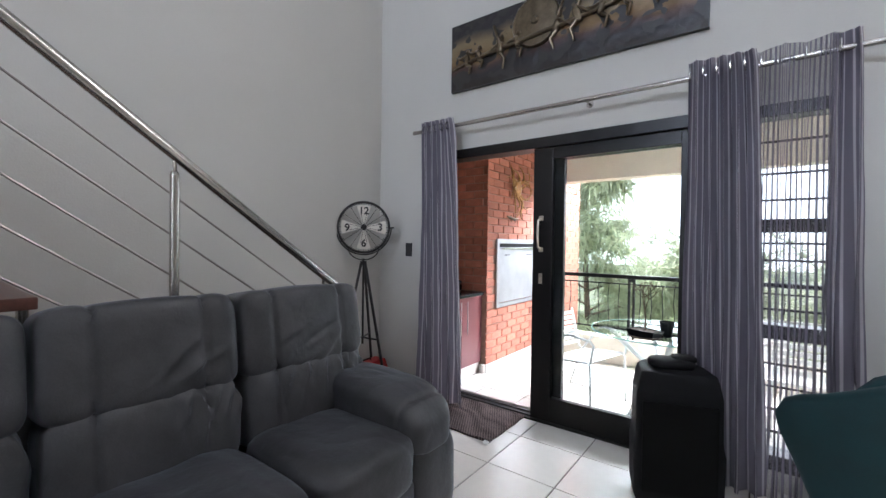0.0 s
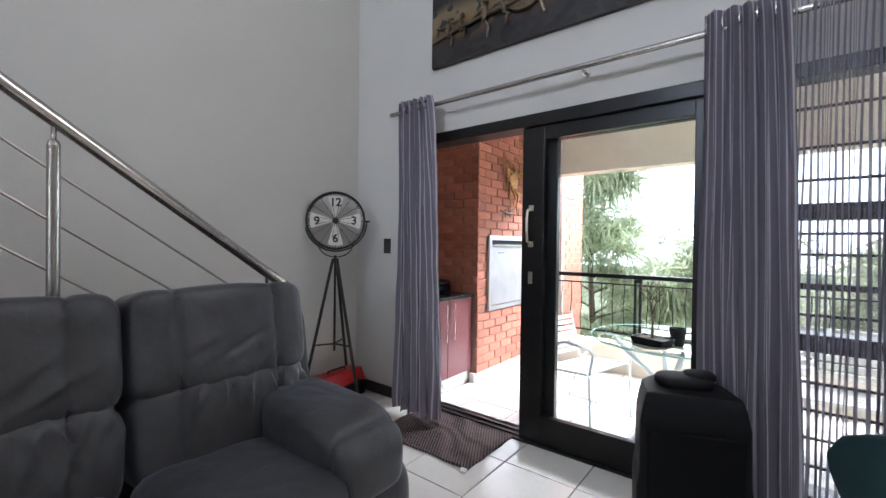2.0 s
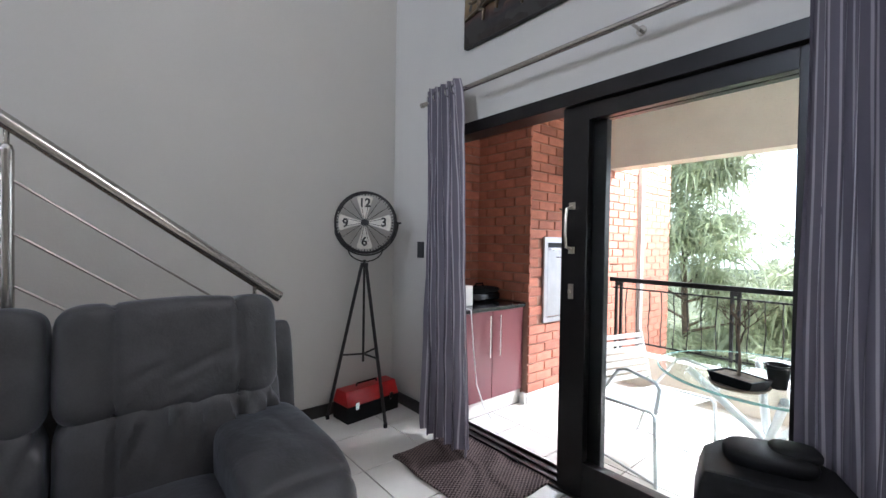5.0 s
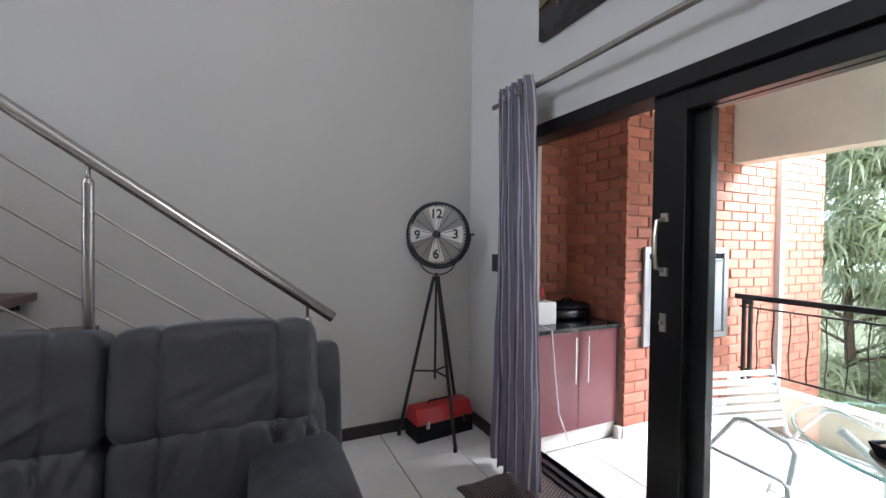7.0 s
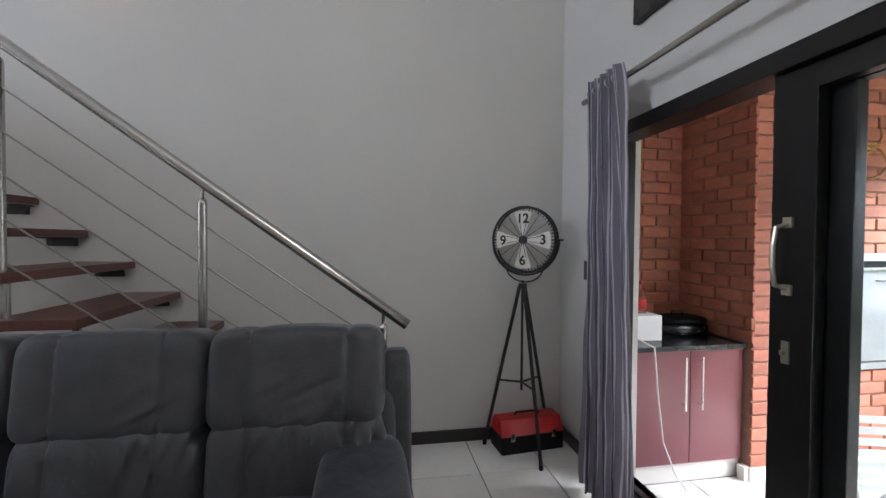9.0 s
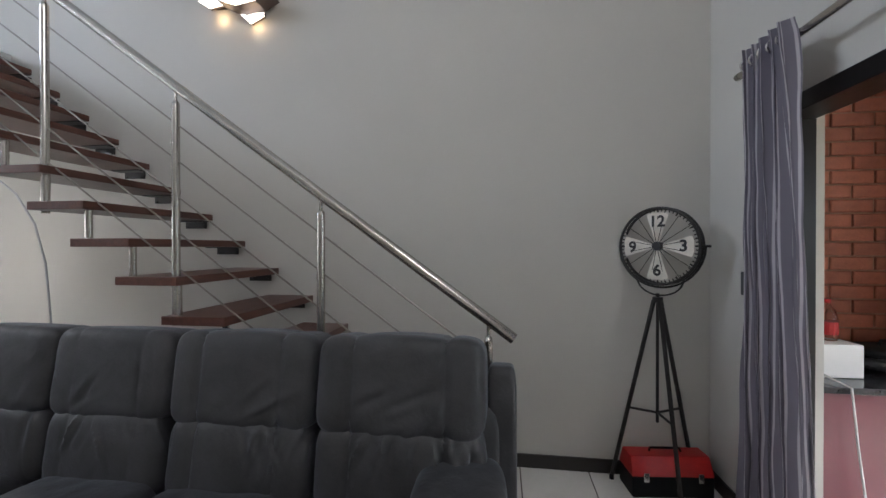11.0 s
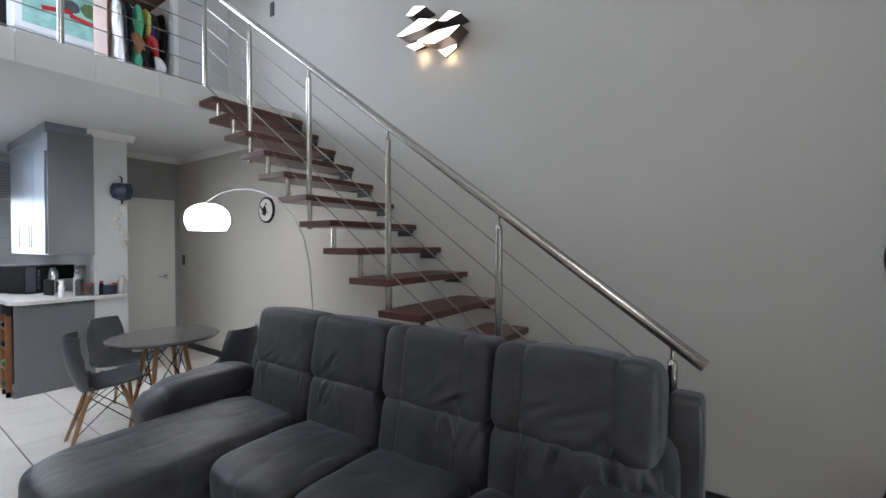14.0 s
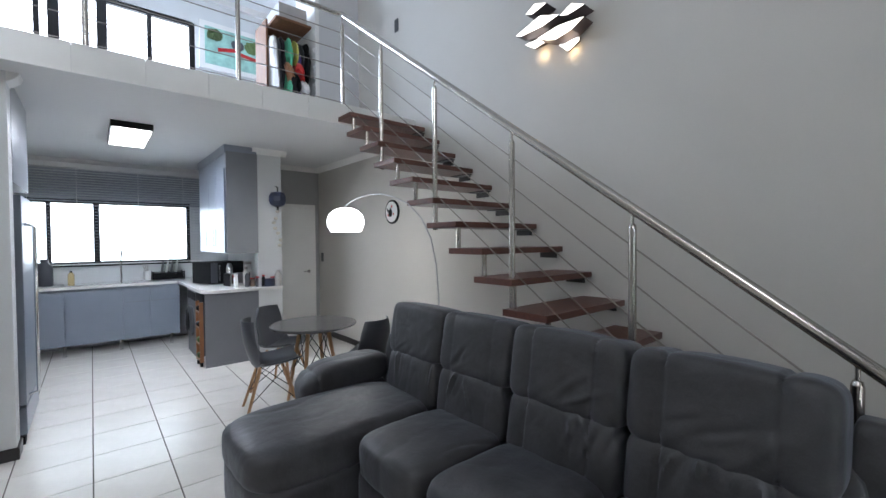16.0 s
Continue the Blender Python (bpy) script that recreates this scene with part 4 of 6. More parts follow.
# ---- arc lamp ----
arc = thing("arc_lamp", "slim steel arc floor lamp with a lit white dome shade", "floor lamp")
BX = 0.974
SX, SY = 0.905, -4.95
bm = bmesh.new()
pts = [(BX, -3.41, 0.03), (BX, -3.41, 1.05), (BX, -3.44, 1.33), (BX, -3.50, 1.52), (BX, -3.61, 1.67), (BX, -3.78, 1.79), (0.97, -3.98, 1.86),
       (0.96, -4.2, 1.905), (0.945, -4.42, 1.92), (0.93, -4.65, 1.91), (0.915, -4.83, 1.885), (SX, SY, 1.855)]
tube(bm, pts, 0.0048, 8)
part("arc", bm, "galv", arc, "thin arched steel tube", smooth=True)
bm = bmesh.new()
lathe(bm, [(0.15, 0.0), (0.15, 0.04), (0.02, 0.045)], 28, (BX, -3.41, 0.0))
part("base", bm, "granite", arc, "round heavy base")
bm = bmesh.new()
lathe(bm, [(0.150, -0.11), (0.180, -0.05), (0.183, 0.0), (0.165, 0.06), (0.12, 0.105), (0.06, 0.128), (0.0, 0.132)], 32, (SX, SY, 1.705))
part("shade", bm, "shade", arc, "glowing white dome shade", smooth=True)
bm = bmesh.new()
tube(bm, [(SX, SY, 1.832), (SX, SY, 1.865)], [0.02, 0.008], 12)
part("cap", bm, "chrome", arc)
lamp("arc_lamp_light", "POINT", Matrix.Translation((SX, SY, 1.55)), 6, (1, 0.95, 0.85), 0.12)

# ---- dining table and chairs ----
TX, TY = 1.29, -4.86
table = thing("dining_table", "round grey dining table on splayed light wood legs", "table", (TX, TY, 0))
bm = bmesh.new()
lathe(bm, [(0.37, 0.715), (0.385, 0.722), (0.39, 0.73), (0.385, 0.738), (0.37, 0.74)], 48)
part("tabletop", bm, "table", table, "glossy grey round top")
for k in range(4):
    a = radians(45 + 90 * k)
    bm = bmesh.new()
    tube(bm, [(0.13 * math.cos(a), 0.13 * math.sin(a), 0.715), (0.26 * math.cos(a), 0.26 * math.sin(a), 0.0)], [0.019, 0.012], 10)
    part("leg", bm, "oak", table, "light wood dowel leg")
    b = radians(135 + 90 * k)
    bm = bmesh.new()
    for za, zb in ((0.68, 0.30), (0.30, 0.68)):
        ra, rb = 0.13 + 0.18 * (0.715 - za), 0.13 + 0.18 * (0.715 - zb)
        tube(bm, [(ra * math.cos(a), ra * math.sin(a), za), (rb * math.cos(b), rb * math.sin(b), zb)], 0.004, 6)
    part("brace", bm, "iron", table, "crossed black wire brace")


def shell_chair(label, x, y, rz):
    t = thing("dining_chair", label, "chair", (x, y, 0), "chairs round the table")
    t.rotation_euler = (0, 0, radians(rz))
    bm = bmesh.new()
    nu, nv = 16, 22
    top, bot = [], []
    for layer, off in ((top, 0.0), (bot, -0.009)):
        for j in range(nv + 1):
            v = j / nv
            if v < 0.5:
                s = v / 0.5
                y0, z0, w = -0.22 + 0.36 * s, 0.455 - 0.03 * math.sin(s * math.pi * 0.5) + 0.012 * (1 - s) ** 4, 0.225
            else:
                s = (v - 0.5) / 0.5
                y0 = 0.14 + 0.09 * math.sin(s * math.pi / 2)
                z0 = 0.425 + 0.40 * s ** 1.25
                w = 0.235 - 0.03 * s - 0.10 * max(0, s - 0.75) ** 1.5 * 4
            row = []
            for i in range(nu + 1):
                u = 2 * i / nu - 1
                curl = (0.045 if v < 0.45 else 0.07) * abs(u) ** 2.4
                dy = -curl * (0.2 if v < 0.4 else min(1.2, 0.2 + (v - 0.4) * 3.5))
                dz = curl * (1.0 if v < 0.5 else max(0, 1 - (v - 0.5) * 3))
                row.append(bm.verts.new((u * w, y0 + dy + (off if v > 0.5 else 0) * -1, z0 + dz + (off if v <= 0.5 else 0))))
            layer.append(row)
    for lay in (top, bot):
        for a, b in zip(lay, lay[1:]):
            for i in range(nu):
                bm.faces.new((a[i], a[i + 1], b[i + 1], b[i]))
    for j in range(nv):
        for i in (0, nu):
            bm.faces.new((top[j][i], top[j + 1][i], bot[j + 1][i], bot[j][i]))
    for j in (0, nv):
        for i in range(nu):
            bm.faces.new((top[j][i], top[j][i + 1], bot[j][i + 1], bot[j][i]))
    part("seat_shell", bm, "shell", t, "moulded charcoal plastic shell", smooth=True)
    for sx in (-1, 1):
        for sy, yy in ((-1, -0.10), (1, 0.10)):
            bm = bmesh.new()
            tube(bm, [(sx * 0.10, yy, 0.40), (sx * 0.21, yy + sy * 0.12, 0.0)], [0.016, 0.011], 8)
            part("leg", bm, "oak", t, "light wood leg")
    for (x0, y0, x1, y1) in ((-0.13, -0.13, 0.13, -0.13), (-0.13, 0.13, 0.13, 0.13), (-0.13, -0.13, -0.13, 0.13), (0.13, -0.13, 0.13, 0.13)):
        bm = bmesh.new()
        tube(bm, [(x0 * 0.8, y0 * 0.8, 0.39), (x1 * 1.35, y1 * 1.35, 0.14)], 0.0035, 5)
        tube(bm, [(x1 * 0.8, y1 * 0.8, 0.39), (x0 * 1.35, y0 * 1.35, 0.14)], 0.0035, 5)
        part("wire_brace", bm, "iron", t, "black wire brace")
    return t


shell_chair("charcoal shell dining chair beside the sofa's chaise", 1.66, -4.93, -102)
shell_chair("charcoal shell dining chair between the table and the breakfast bar", 1.38, -5.46, -141)
shell_chair("charcoal shell dining chair near the stair wall", 1.04, -4.40, 24)

# ---- kitchen ----
base = thing("base_cabinet", "run of blue-grey kitchen base cabinets on steel legs under the window", "kitchen cabinet")
slab_part("body", (1.86, 3.9, -9.0, -8.445, 0.14, 0.885), "cab", base)
for a, b in ((1.865, 2.225), (2.23, 2.535), (2.545, 3.14), (3.15, 3.74)):
    slab_part("door", (a + 0.003, b - 0.003, -8.443, -8.425, 0.145, 0.865), "cab", base, bevel=0.002)
slab_part("drawer_strip", (1.9, 2.5, -8.424, -8.42, 0.66, 0.664), "cabdark", base)
for x in (1.97, 2.56, 3.15):
    bm = bmesh.new()
    tube(bm, [(x, -8.47, 0.0), (x, -8.47, 0.14)], 0.021, 12)
    tube(bm, [(x, -8.47, 0.0), (x, -8.47, 0.012)], 0.028, 12)
    part("leg", bm, "chrome", base, "steel leg")
slab_part("kickboard_wall", (1.1, 3.9, -8.999, -8.98, 0, 0.14), "kwall", kind="structure")
top = thing("worktop", "pale grey worktop running along the window and the breakfast bar", "worktop")
bm = bmesh.new()
out = [(3.9, -9.0), (1.07, -9.0), (1.07, -6.80), (1.245, -6.80), (1.245, -6.685), (0.96, -6.685), (0.965, -6.60)]
for k in range(9):
    a = radians(90 - 90 * k / 8)
    out.append((1.72 + 0.17 * math.cos(a), -6.77 + 0.17 * math.sin(a)))
out += [(1.89, -8.39), (3.9, -8.39)]
lo = [bm.verts.new((x, y, 0.888)) for x, y in out]
hi = [bm.verts.new((x, y, 0.925)) for x, y in out]
bm.faces.new(lo)
bm.faces.new(hi)
for i in range(len(out)):
    j = (i + 1) % len(out)
    bm.faces.new((lo[i], lo[j], hi[j], hi[i]))
part("slab", bm, "worktop", top)
slab_part("splashback", (1.07, 3.9, -8.998, -8.98, 0.926, 1.16), "kwall", kind="structure")
bar = thing("bar_panel", "grey panel closing the end of the breakfast bar", "panel")
slab_part("board", (1.245, 1.85, -6.70, -6.675, 0.03, 0.887), "cabdark", bar, bevel=0.002)
slab_part("board", (1.245, 1.85, -6.70, -6.675, 0.0, 0.029), "cabdark", bar)
rack = thing("bottle_rack", "narrow orange wood bottle rack on castors beside the bar", "rack")
slab_part("side", (1.858, 1.90, -6.98, -6.965, 0.06, 0.78), "orange", rack)
slab_part("side", (1.858, 1.90, -6.76, -6.745, 0.06, 0.78), "orange", rack)
for z in (0.08, 0.27, 0.46, 0.65):
    slab_part("shelf", (1.858, 1.90, -6.965, -6.76, z, z + 0.015), "orange", rack)
    bm = bmesh.new()
    tube(bm, [(1.88, -6.9, z + 0.052), (1.88, -6.82, z + 0.052)], 0.032, 10)
    part("bottle", bm, "green" if z < 0.3 else "blackp", rack)
for yy in (-6.95, -6.78):
    bm = bmesh.new()
    tube(bm, [(1.865, yy, 0.028), (1.893, yy, 0.028)], 0.028, 12)
    part("castor", bm, "blackp", rack)
wm = thing("washing_machine", "dark grey front-loading washing machine under the breakfast bar", "washing machine")
slab_part("body", (1.3, 1.86, -7.78, -7.19, 0.02, 0.87), "shell", wm, bevel=0.012)
bm = bmesh.new()
tr = Matrix.Rotation(radians(90), 3, "Y")
lathe(bm, [(0.20, 0.0), (0.20, 0.03), (0.16, 0.05), (0.14, 0.03), (0.0, 0.02)], 32, (1.861, -7.485, 0.46), tr)
part("porthole", bm, "shell", wm, "dark grey-ringed porthole", smooth=True)
bm = bmesh.new()
lathe(bm, [(0.135, 0.0), (0.1, 0.03), (0.0, 0.04)], 28, (1.89, -7.485, 0.46), tr)
part("glass", bm, "blackp", wm, smooth=True)
slab_part("control_strip", (1.861, 1.868, -7.76, -7.21, 0.75, 0.85), "blackp", wm)

kw = tagged(new("window_2"), "kitchen window behind a half-raised slatted blind", kind="structure")
bm = bmesh.new()
for dims in ((1.62, 3.6, -9.06, -9.01, 2.06, 2.12), (1.62, 3.6, -9.06, -9.01, 1.17, 1.23), (1.62, 1.67, -9.06, -9.01, 1.23, 2.06), (3.55, 3.6, -9.06, -9.01, 1.23, 2.06), (2.76, 2.83, -9.06, -9.01, 1.23, 2.06), (3.28, 3.33, -9.06, -9.01, 1.23, 2.06)):
    box(bm, *dims)
part("window_frame", bm, "frame", kw)
slab_part("sill", (1.5, 3.7, -9.0, -8.95, 1.16, 1.175), "granite", kw)
p = slab_part("pane", (1.67, 3.55, -9.04, -9.034, 1.23, 2.06), "glass", kw)
p.visible_shadow = False
bl = thing("blind", "grey horizontal slatted blind half lowered over the kitchen window", "blind")
slab_part("headrail", (1.44, 3.62, -8.99, -8.90, 2.55, 2.615), "white", bl)
for k in range(13):
    z = 2.52 - 0.036 * k
    bm = bmesh.new()
    box(bm, 1.46, 3.6, -0.018, 0.018, -0.0015, 0.0015, Matrix.Translation((0, -8.945, z)) @ Matrix.Rotation(radians(-40), 4, "X"))
    part("slat", bm, "blind", bl)
for k in range(20):
    z = 2.03 - 0.045 * k
    if z < 1.2:
        break
    bm = bmesh.new()
    box(bm, 1.46, 3.6, -0.02, 0.02, -0.0012, 0.0012, Matrix.Translation((0, -8.945, z)) @ Matrix.Rotation(radians(3), 4, "X"))
    part("slat", bm, "blind", bl)
slab_part("bottom_rail", (1.46, 3.6, -8.965, -8.925, 1.185, 1.2), "white", bl)
for x in (1.72, 2.3, 3.0, 3.5):
    slab_part("cord", (x, x + 0.006, -8.925, -8.923, 1.2, 2.55), "white", bl)

wc = thing("wall_cabinet", "tall blue-grey wall cabinet with open metal-handled doors above the bar", "kitchen cabinet")
slab_part("body", (1.26, 1.60, -8.3, -6.68, 1.36, 2.58), "cab", wc)
slab_part("end_panel", (1.245, 1.605, -6.68, -6.655, 1.36, 2.6), "cabdark", wc)
slab_part("door", (1.605, 1.622, -7.12, -6.70, 1.375, 2.40), "cab", wc, bevel=0.002)
slab_part("door", (1.605, 1.622, -7.55, -7.13, 1.375, 2.40), "cab", wc, bevel=0.002)
slab_part("door", (1.605, 1.622, -7.98, -7.56, 1.375, 2.40), "cab", wc, bevel=0.002)
slab_part("filler", (1.25, 1.62, -8.3, -6.66, 2.58, 2.679), "cab", wc)
for yy in (-7.08, -7.17, -7.60):
    bm = bmesh.new()
    tube(bm, [(1.622, yy, 1.44), (1.65, yy, 1.44), (1.65, yy, 1.66), (1.622, yy, 1.66)], 0.005, 6)
    part("handle", bm, "chrome", wc, "steel bar handle")

fr = thing("fridge", "tall silver fridge with long bar handle standing behind the wall nib", "fridge")
slab_part("body", (3.30, 3.98, -6.35, -5.47, 0.06, 1.86), "steel", fr, bevel=0.006)
slab_part("door", (3.245, 3.295, -6.34, -5.48, 0.30, 1.86), "cab", fr, "pale silver-blue door", bevel=0.01)
slab_part("drawer", (3.245, 3.295, -6.34, -5.48, 0.08, 0.28), "cab", fr, bevel=0.01)
bm = bmesh.new()
tube(bm, [(3.245, -5.62, 1.65), (3.19, -5.62, 1.63), (3.19, -5.62, 0.36), (3.245, -5.62, 0.34)], 0.012, 10)
part("handle", bm, "chrome", fr, "long vertical bar handle", smooth=True)
slab_part("foot", (3.26, 3.34, -5.6, -5.5, 0.0, 0.06), "blackp", fr)
oc = thing("over_fridge_cabinet", "blue-grey cabinet fitted above the fridge", "kitchen cabinet")
slab_part("body", (3.28, 4.0, -6.4, -5.43, 1.95, 2.679), "cabdark", oc)

cl = thing("ceiling_light", "square lit ceiling light with a dark edge under the loft", "ceiling light")
slab_part("frame", (2.36, 2.70, -7.10, -6.20, 2.615, 2.679), "frame", cl, bevel=0.004)
slab_part("diffuser", (2.375, 2.685, -7.085, -6.215, 2.60, 2.614), "lampw", cl, "glowing diffuser")
lamp("ceiling_light_lamp", "AREA", look((2.53, -6.65, 2.59), (2.53, -6.65, 0)), 21, (0.90, 0.94, 1.0), 0.3, 0.8)

ed = tagged(new("door_2"), "closed off-white entrance door with lever handle", kind="structure")
slab_part("door_leaf", (0.13, 0.93, -7.649, -7.61, 0.01, 2.03), "door", ed, bevel=0.003)
bm = bmesh.new()
box(bm, 0.075, 0.128, -7.649, -7.62, 0, 2.085)
box(bm, 0.128, 0.94, -7.649, -7.62, 2.033, 2.085)
part("door_frame", bm, "door", ed)
bm = bmesh.new()
tube(bm, [(0.20, -7.61, 1.02), (0.20, -7.555, 1.02), (0.31, -7.55, 1.02)], 0.008, 8)
tube(bm, [(0.20, -7.61, 1.02), (0.20, -7.602, 1.02)], 0.026, 14)
part("door_handle", bm, "chrome", ed)

sink = thing("sink", "steel inset sink below the kitchen window", "sink")
bm = bmesh.new()
box(bm, 2.45, 3.15, -8.93, -8.5, 0.926, 0.931)
part("rim", bm, "chrome", sink, bevel=0.001)
tap = thing("tap", "tall chrome mixer tap behind the sink", "tap")
bm = bmesh.new()
tube(bm, [(2.53, -8.9, 0.926), (2.53, -8.9, 1.30), (2.53, -8.88, 1.36), (2.53, -8.82, 1.39), (2.53, -8.75, 1.37), (2.53, -8.72, 1.30)], 0.012, 8)
part("spout", bm, "chrome", tap, smooth=True)


# ---- things on the worktops ----
mw = thing("microwave", "black microwave oven on the bar", "microwave", (1.50, -7.60, 0.926))
mw.rotation_euler = (0, 0, radians(25))
slab_part("body", (-0.26, 0.26, -0.19, 0.17, 0.012, 0.30), "blackp", mw, bevel=0.006)
slab_part("door", (-0.25, 0.15, 0.171, 0.182, 0.02, 0.292), "granite", mw)
slab_part("control_panel", (0.155, 0.25, 0.171, 0.180, 0.02, 0.292), "shell", mw)
slab_part("handle", (0.135, 0.147, 0.183, 0.205, 0.05, 0.26), "chrome", mw, bevel=0.002)
slab_part("feet", (-0.2, 0.2, -0.14, 0.14, 0, 0.012), "blackp", mw)
to = thing("toaster", "chrome two-slot toaster with black ends on the bar", "toaster", (1.40, -7.08, 0.926))
to.rotation_euler = (0, 0, radians(15))
slab_part("body", (-0.13, 0.13, -0.08, 0.08, 0.01, 0.17), "chrome", to, bevel=0.02)
for sx in (-0.14, 0.125):
    slab_part("end", (sx, sx + 0.015, -0.078, 0.078, 0.0, 0.165), "blackp", to, bevel=0.004)


def bottle(name, label, x, y, r, h, material, cap, capmat="white", z=0.926):
    t = thing(name, label, "bottle", (x, y, z))
    bm = bmesh.new()
    lathe(bm, [(r * 0.95, 0), (r, 0.005), (r, h * 0.72), (r * 0.55, h * 0.85), (r * 0.5, h * 0.88)], 18)
    part("body", bm, material, t, smooth=True)
    bm = bmesh.new()
    lathe(bm, [(r * cap, h * 0.88), (r * cap, h)], 14)
    part("cap", bm, capmat, t)
    return t


bottle("bottle", "slim white bottle on the bar", 1.50, -6.72, 0.025, 0.17, "white", 0.9)
bottle("bottle", "black and white spice bottle on the bar", 1.35, -6.78, 0.03, 0.20, "shell", 0.6)
bottle("bottle", "small jar with a bright red lid", 1.24, -6.72, 0.028, 0.13, "shell", 1.1, "red")
bottle("bottle", "red-capped sauce bottle beside the blue tin", 1.19, -6.66, 0.022, 0.15, "blackp", 0.8, "red")
bottle("vase", "grey stoneware vase on the end of the bar", 1.01, -6.645, 0.042, 0.20, "plaster", 0.5, "plaster")
bottle("bottle", "white bottle with a pale pump cap on the bar", 1.30, -7.02, 0.035, 0.24, "white", 0.5, "plaster")
bottle("jar", "brown spice jar with a red lid on the bar", 1.29, -6.78, 0.03, 0.11, "bark", 1.05, "red")
bottle("jar", "blue-lidded glass jar on the bar", 1.06, -6.70, 0.035, 0.12, "navy", 1.05, "red")
bottle("canister", "tall white canister behind the toaster", 1.22, -7.25, 0.05, 0.30, "white", 1.02, "plaster")
bottle("flask", "tall steel flask standing behind the spice bottles", 1.44, -7.3, 0.045, 0.32, "chrome", 0.5, "blackp")
bottle("soap_bottle", "amber liquid soap bottle on the worktop by the window", 3.08, -8.80, 0.036, 0.19, "amber", 0.4, "blackp")
bottle("water_jug", "tall dark plastic jug on the worktop by the window", 3.34, -8.78, 0.085, 0.36, "shell", 0.5, "shell")
tin = thing("tin", "dark blue patterned tin on the bar", "tin", (1.12, -6.66, 0.926))
bm = bmesh.new()
lathe(bm, [(0.06, 0), (0.062, 0.004), (0.062, 0.085), (0.06, 0.09)], 24)
part("body", bm, "navy", tin)
bm = bmesh.new()
lathe(bm, [(0.064, 0.085), (0.064, 0.10), (0.05, 0.103)], 24)
part("lid", bm, "navy", tin)
dr = thing("dish_rack", "black dish rack with plates draining beside the sink", "dish rack", (1.96, -8.80, 0.926))
bm = bmesh.new()
for z in (0.03, 0.07, 0.11):
    for a, b in (((-0.2, -0.13), (0.2, -0.13)), ((0.2, -0.13), (0.2, 0.13)), ((0.2, 0.13), (-0.2, 0.13)), ((-0.2, 0.13), (-0.2, -0.13))):
        tube(bm, [(*a, z), (*b, z)], 0.006, 6)
for x in (-0.2, 0.2):
    for y in (-0.13, 0.13):
        tube(bm, [(x, y, 0), (x, y, 0.13)], 0.007, 6)
part("frame", bm, "blackp", dr)
slab_part("tray", (-0.19, 0.19, -0.12, 0.12, 0.012, 0.10), "blackp", dr, bevel=0.01)
for k in range(4):
    bm = bmesh.new()
    lathe(bm, [(0.12, 0), (0.128, 0.004), (0.0, 0.008)], 24, (-0.11 + 0.06 * k, 0, 0.17), Matrix.Rotation(radians(80), 3, "Y"))
    part("plate", bm, "shell" if k % 2 else "white", dr, smooth=True)
kn = thing("knife_block", "pale upright utensil holder beside the dish rack", "holder", (2.22, -8.82, 0.926))
bm = bmesh.new()
lathe(bm, [(0.045, 0), (0.05, 0.14), (0.045, 0.14)], 16)
part("cup", bm, "white", kn)
bm = bmesh.new()
for a in (-0.03, 0.0, 0.03):
    tube(bm, [(a * 0.4, 0, 0.1), (a + 0.03, 0.01, 0.25)], 0.007, 6)
part("utensils", bm, "plaster", kn)

# ---- hanging lantern ----
lan = thing("hanging_lantern", "dark blue glass lantern with a string of shells on the pier", "lantern", (1.01, -6.62, 2.05))
bm = bmesh.new()
lathe(bm, [(0.03, -0.10), (0.085, -0.08), (0.11, -0.03), (0.11, 0.03), (0.085, 0.08), (0.03, 0.095)], 8)
part("body", bm, "navy", lan)
bm = bmesh.new()
tube(bm, [(0, 0, 0.095), (0, 0, 0.15), (0, -0.069, 0.17)], 0.008, 6)
tube(bm, [(0, 0, -0.10), (0, 0, -0.14)], 0.012, 6)
part("hook", bm, "iron", lan)
bm = bmesh.new()
tube(bm, [(0, 0, -0.14), (0.03, 0, -0.3), (0.0, 0, -0.45), (0.02, 0, -0.6)], 0.002, 5)
part("string", bm, "white", lan)
for k, (dx, dz) in enumerate(((0.0, -0.16), (0.03, -0.25), (0.05, -0.31), (0.04, -0.38), (0.0, -0.44), (-0.03, -0.53), (-0.02, -0.60))):
    bm = bmesh.new()
    puff(bm, (dx, 0, dz), (0.05, 0.03, 0.04), 2.2, 5, None, 0.006, k, 30)
    part("shell", bm, "whiteup", lan, "pale hanging shell", smooth=True)

# ---- loft ----
lw = tagged(new("window_3"), "wide dark-framed loft window", kind="structure")
bm = bmesh.new()
for dims in ((1.50, 4.2, -9.06, -9.0, 5.02, 5.10), (1.50, 4.2, -9.06, -9.0, 3.73, 3.80), (1.50, 1.58, -9.06, -9.0, 3.80, 5.02), (2.08, 2.14, -9.06, -9.0, 3.80, 5.02), (2.62, 2.74, -9.06, -9.0, 3.80, 5.02),
             (3.14, 3.26, -9.06, -9.0, 3.80, 5.02), (3.34, 3.40, -9.06, -9.0, 3.80, 5.02), (4.12, 4.2, -9.06, -9.0, 3.80, 5.02)):
    box(bm, *dims)
part("window_frame", bm, "frame", lw)
for k in range(9):
    slab_part("bar", (1.58, 4.12, -9.05, -9.04, 3.9 + 0.125 * k, 3.908 + 0.125 * k), "iron", lw)
art = thing("picture", "framed print of red long-tail boats on green water", "picture")
slab_part("frame", (0.42, 1.44, -8.999, -8.97, 4.40, 5.18), "white", art, bevel=0.004)
slab_part("print", (0.50, 1.36, -8.969, -8.966, 4.48, 5.10), "canvas", art)
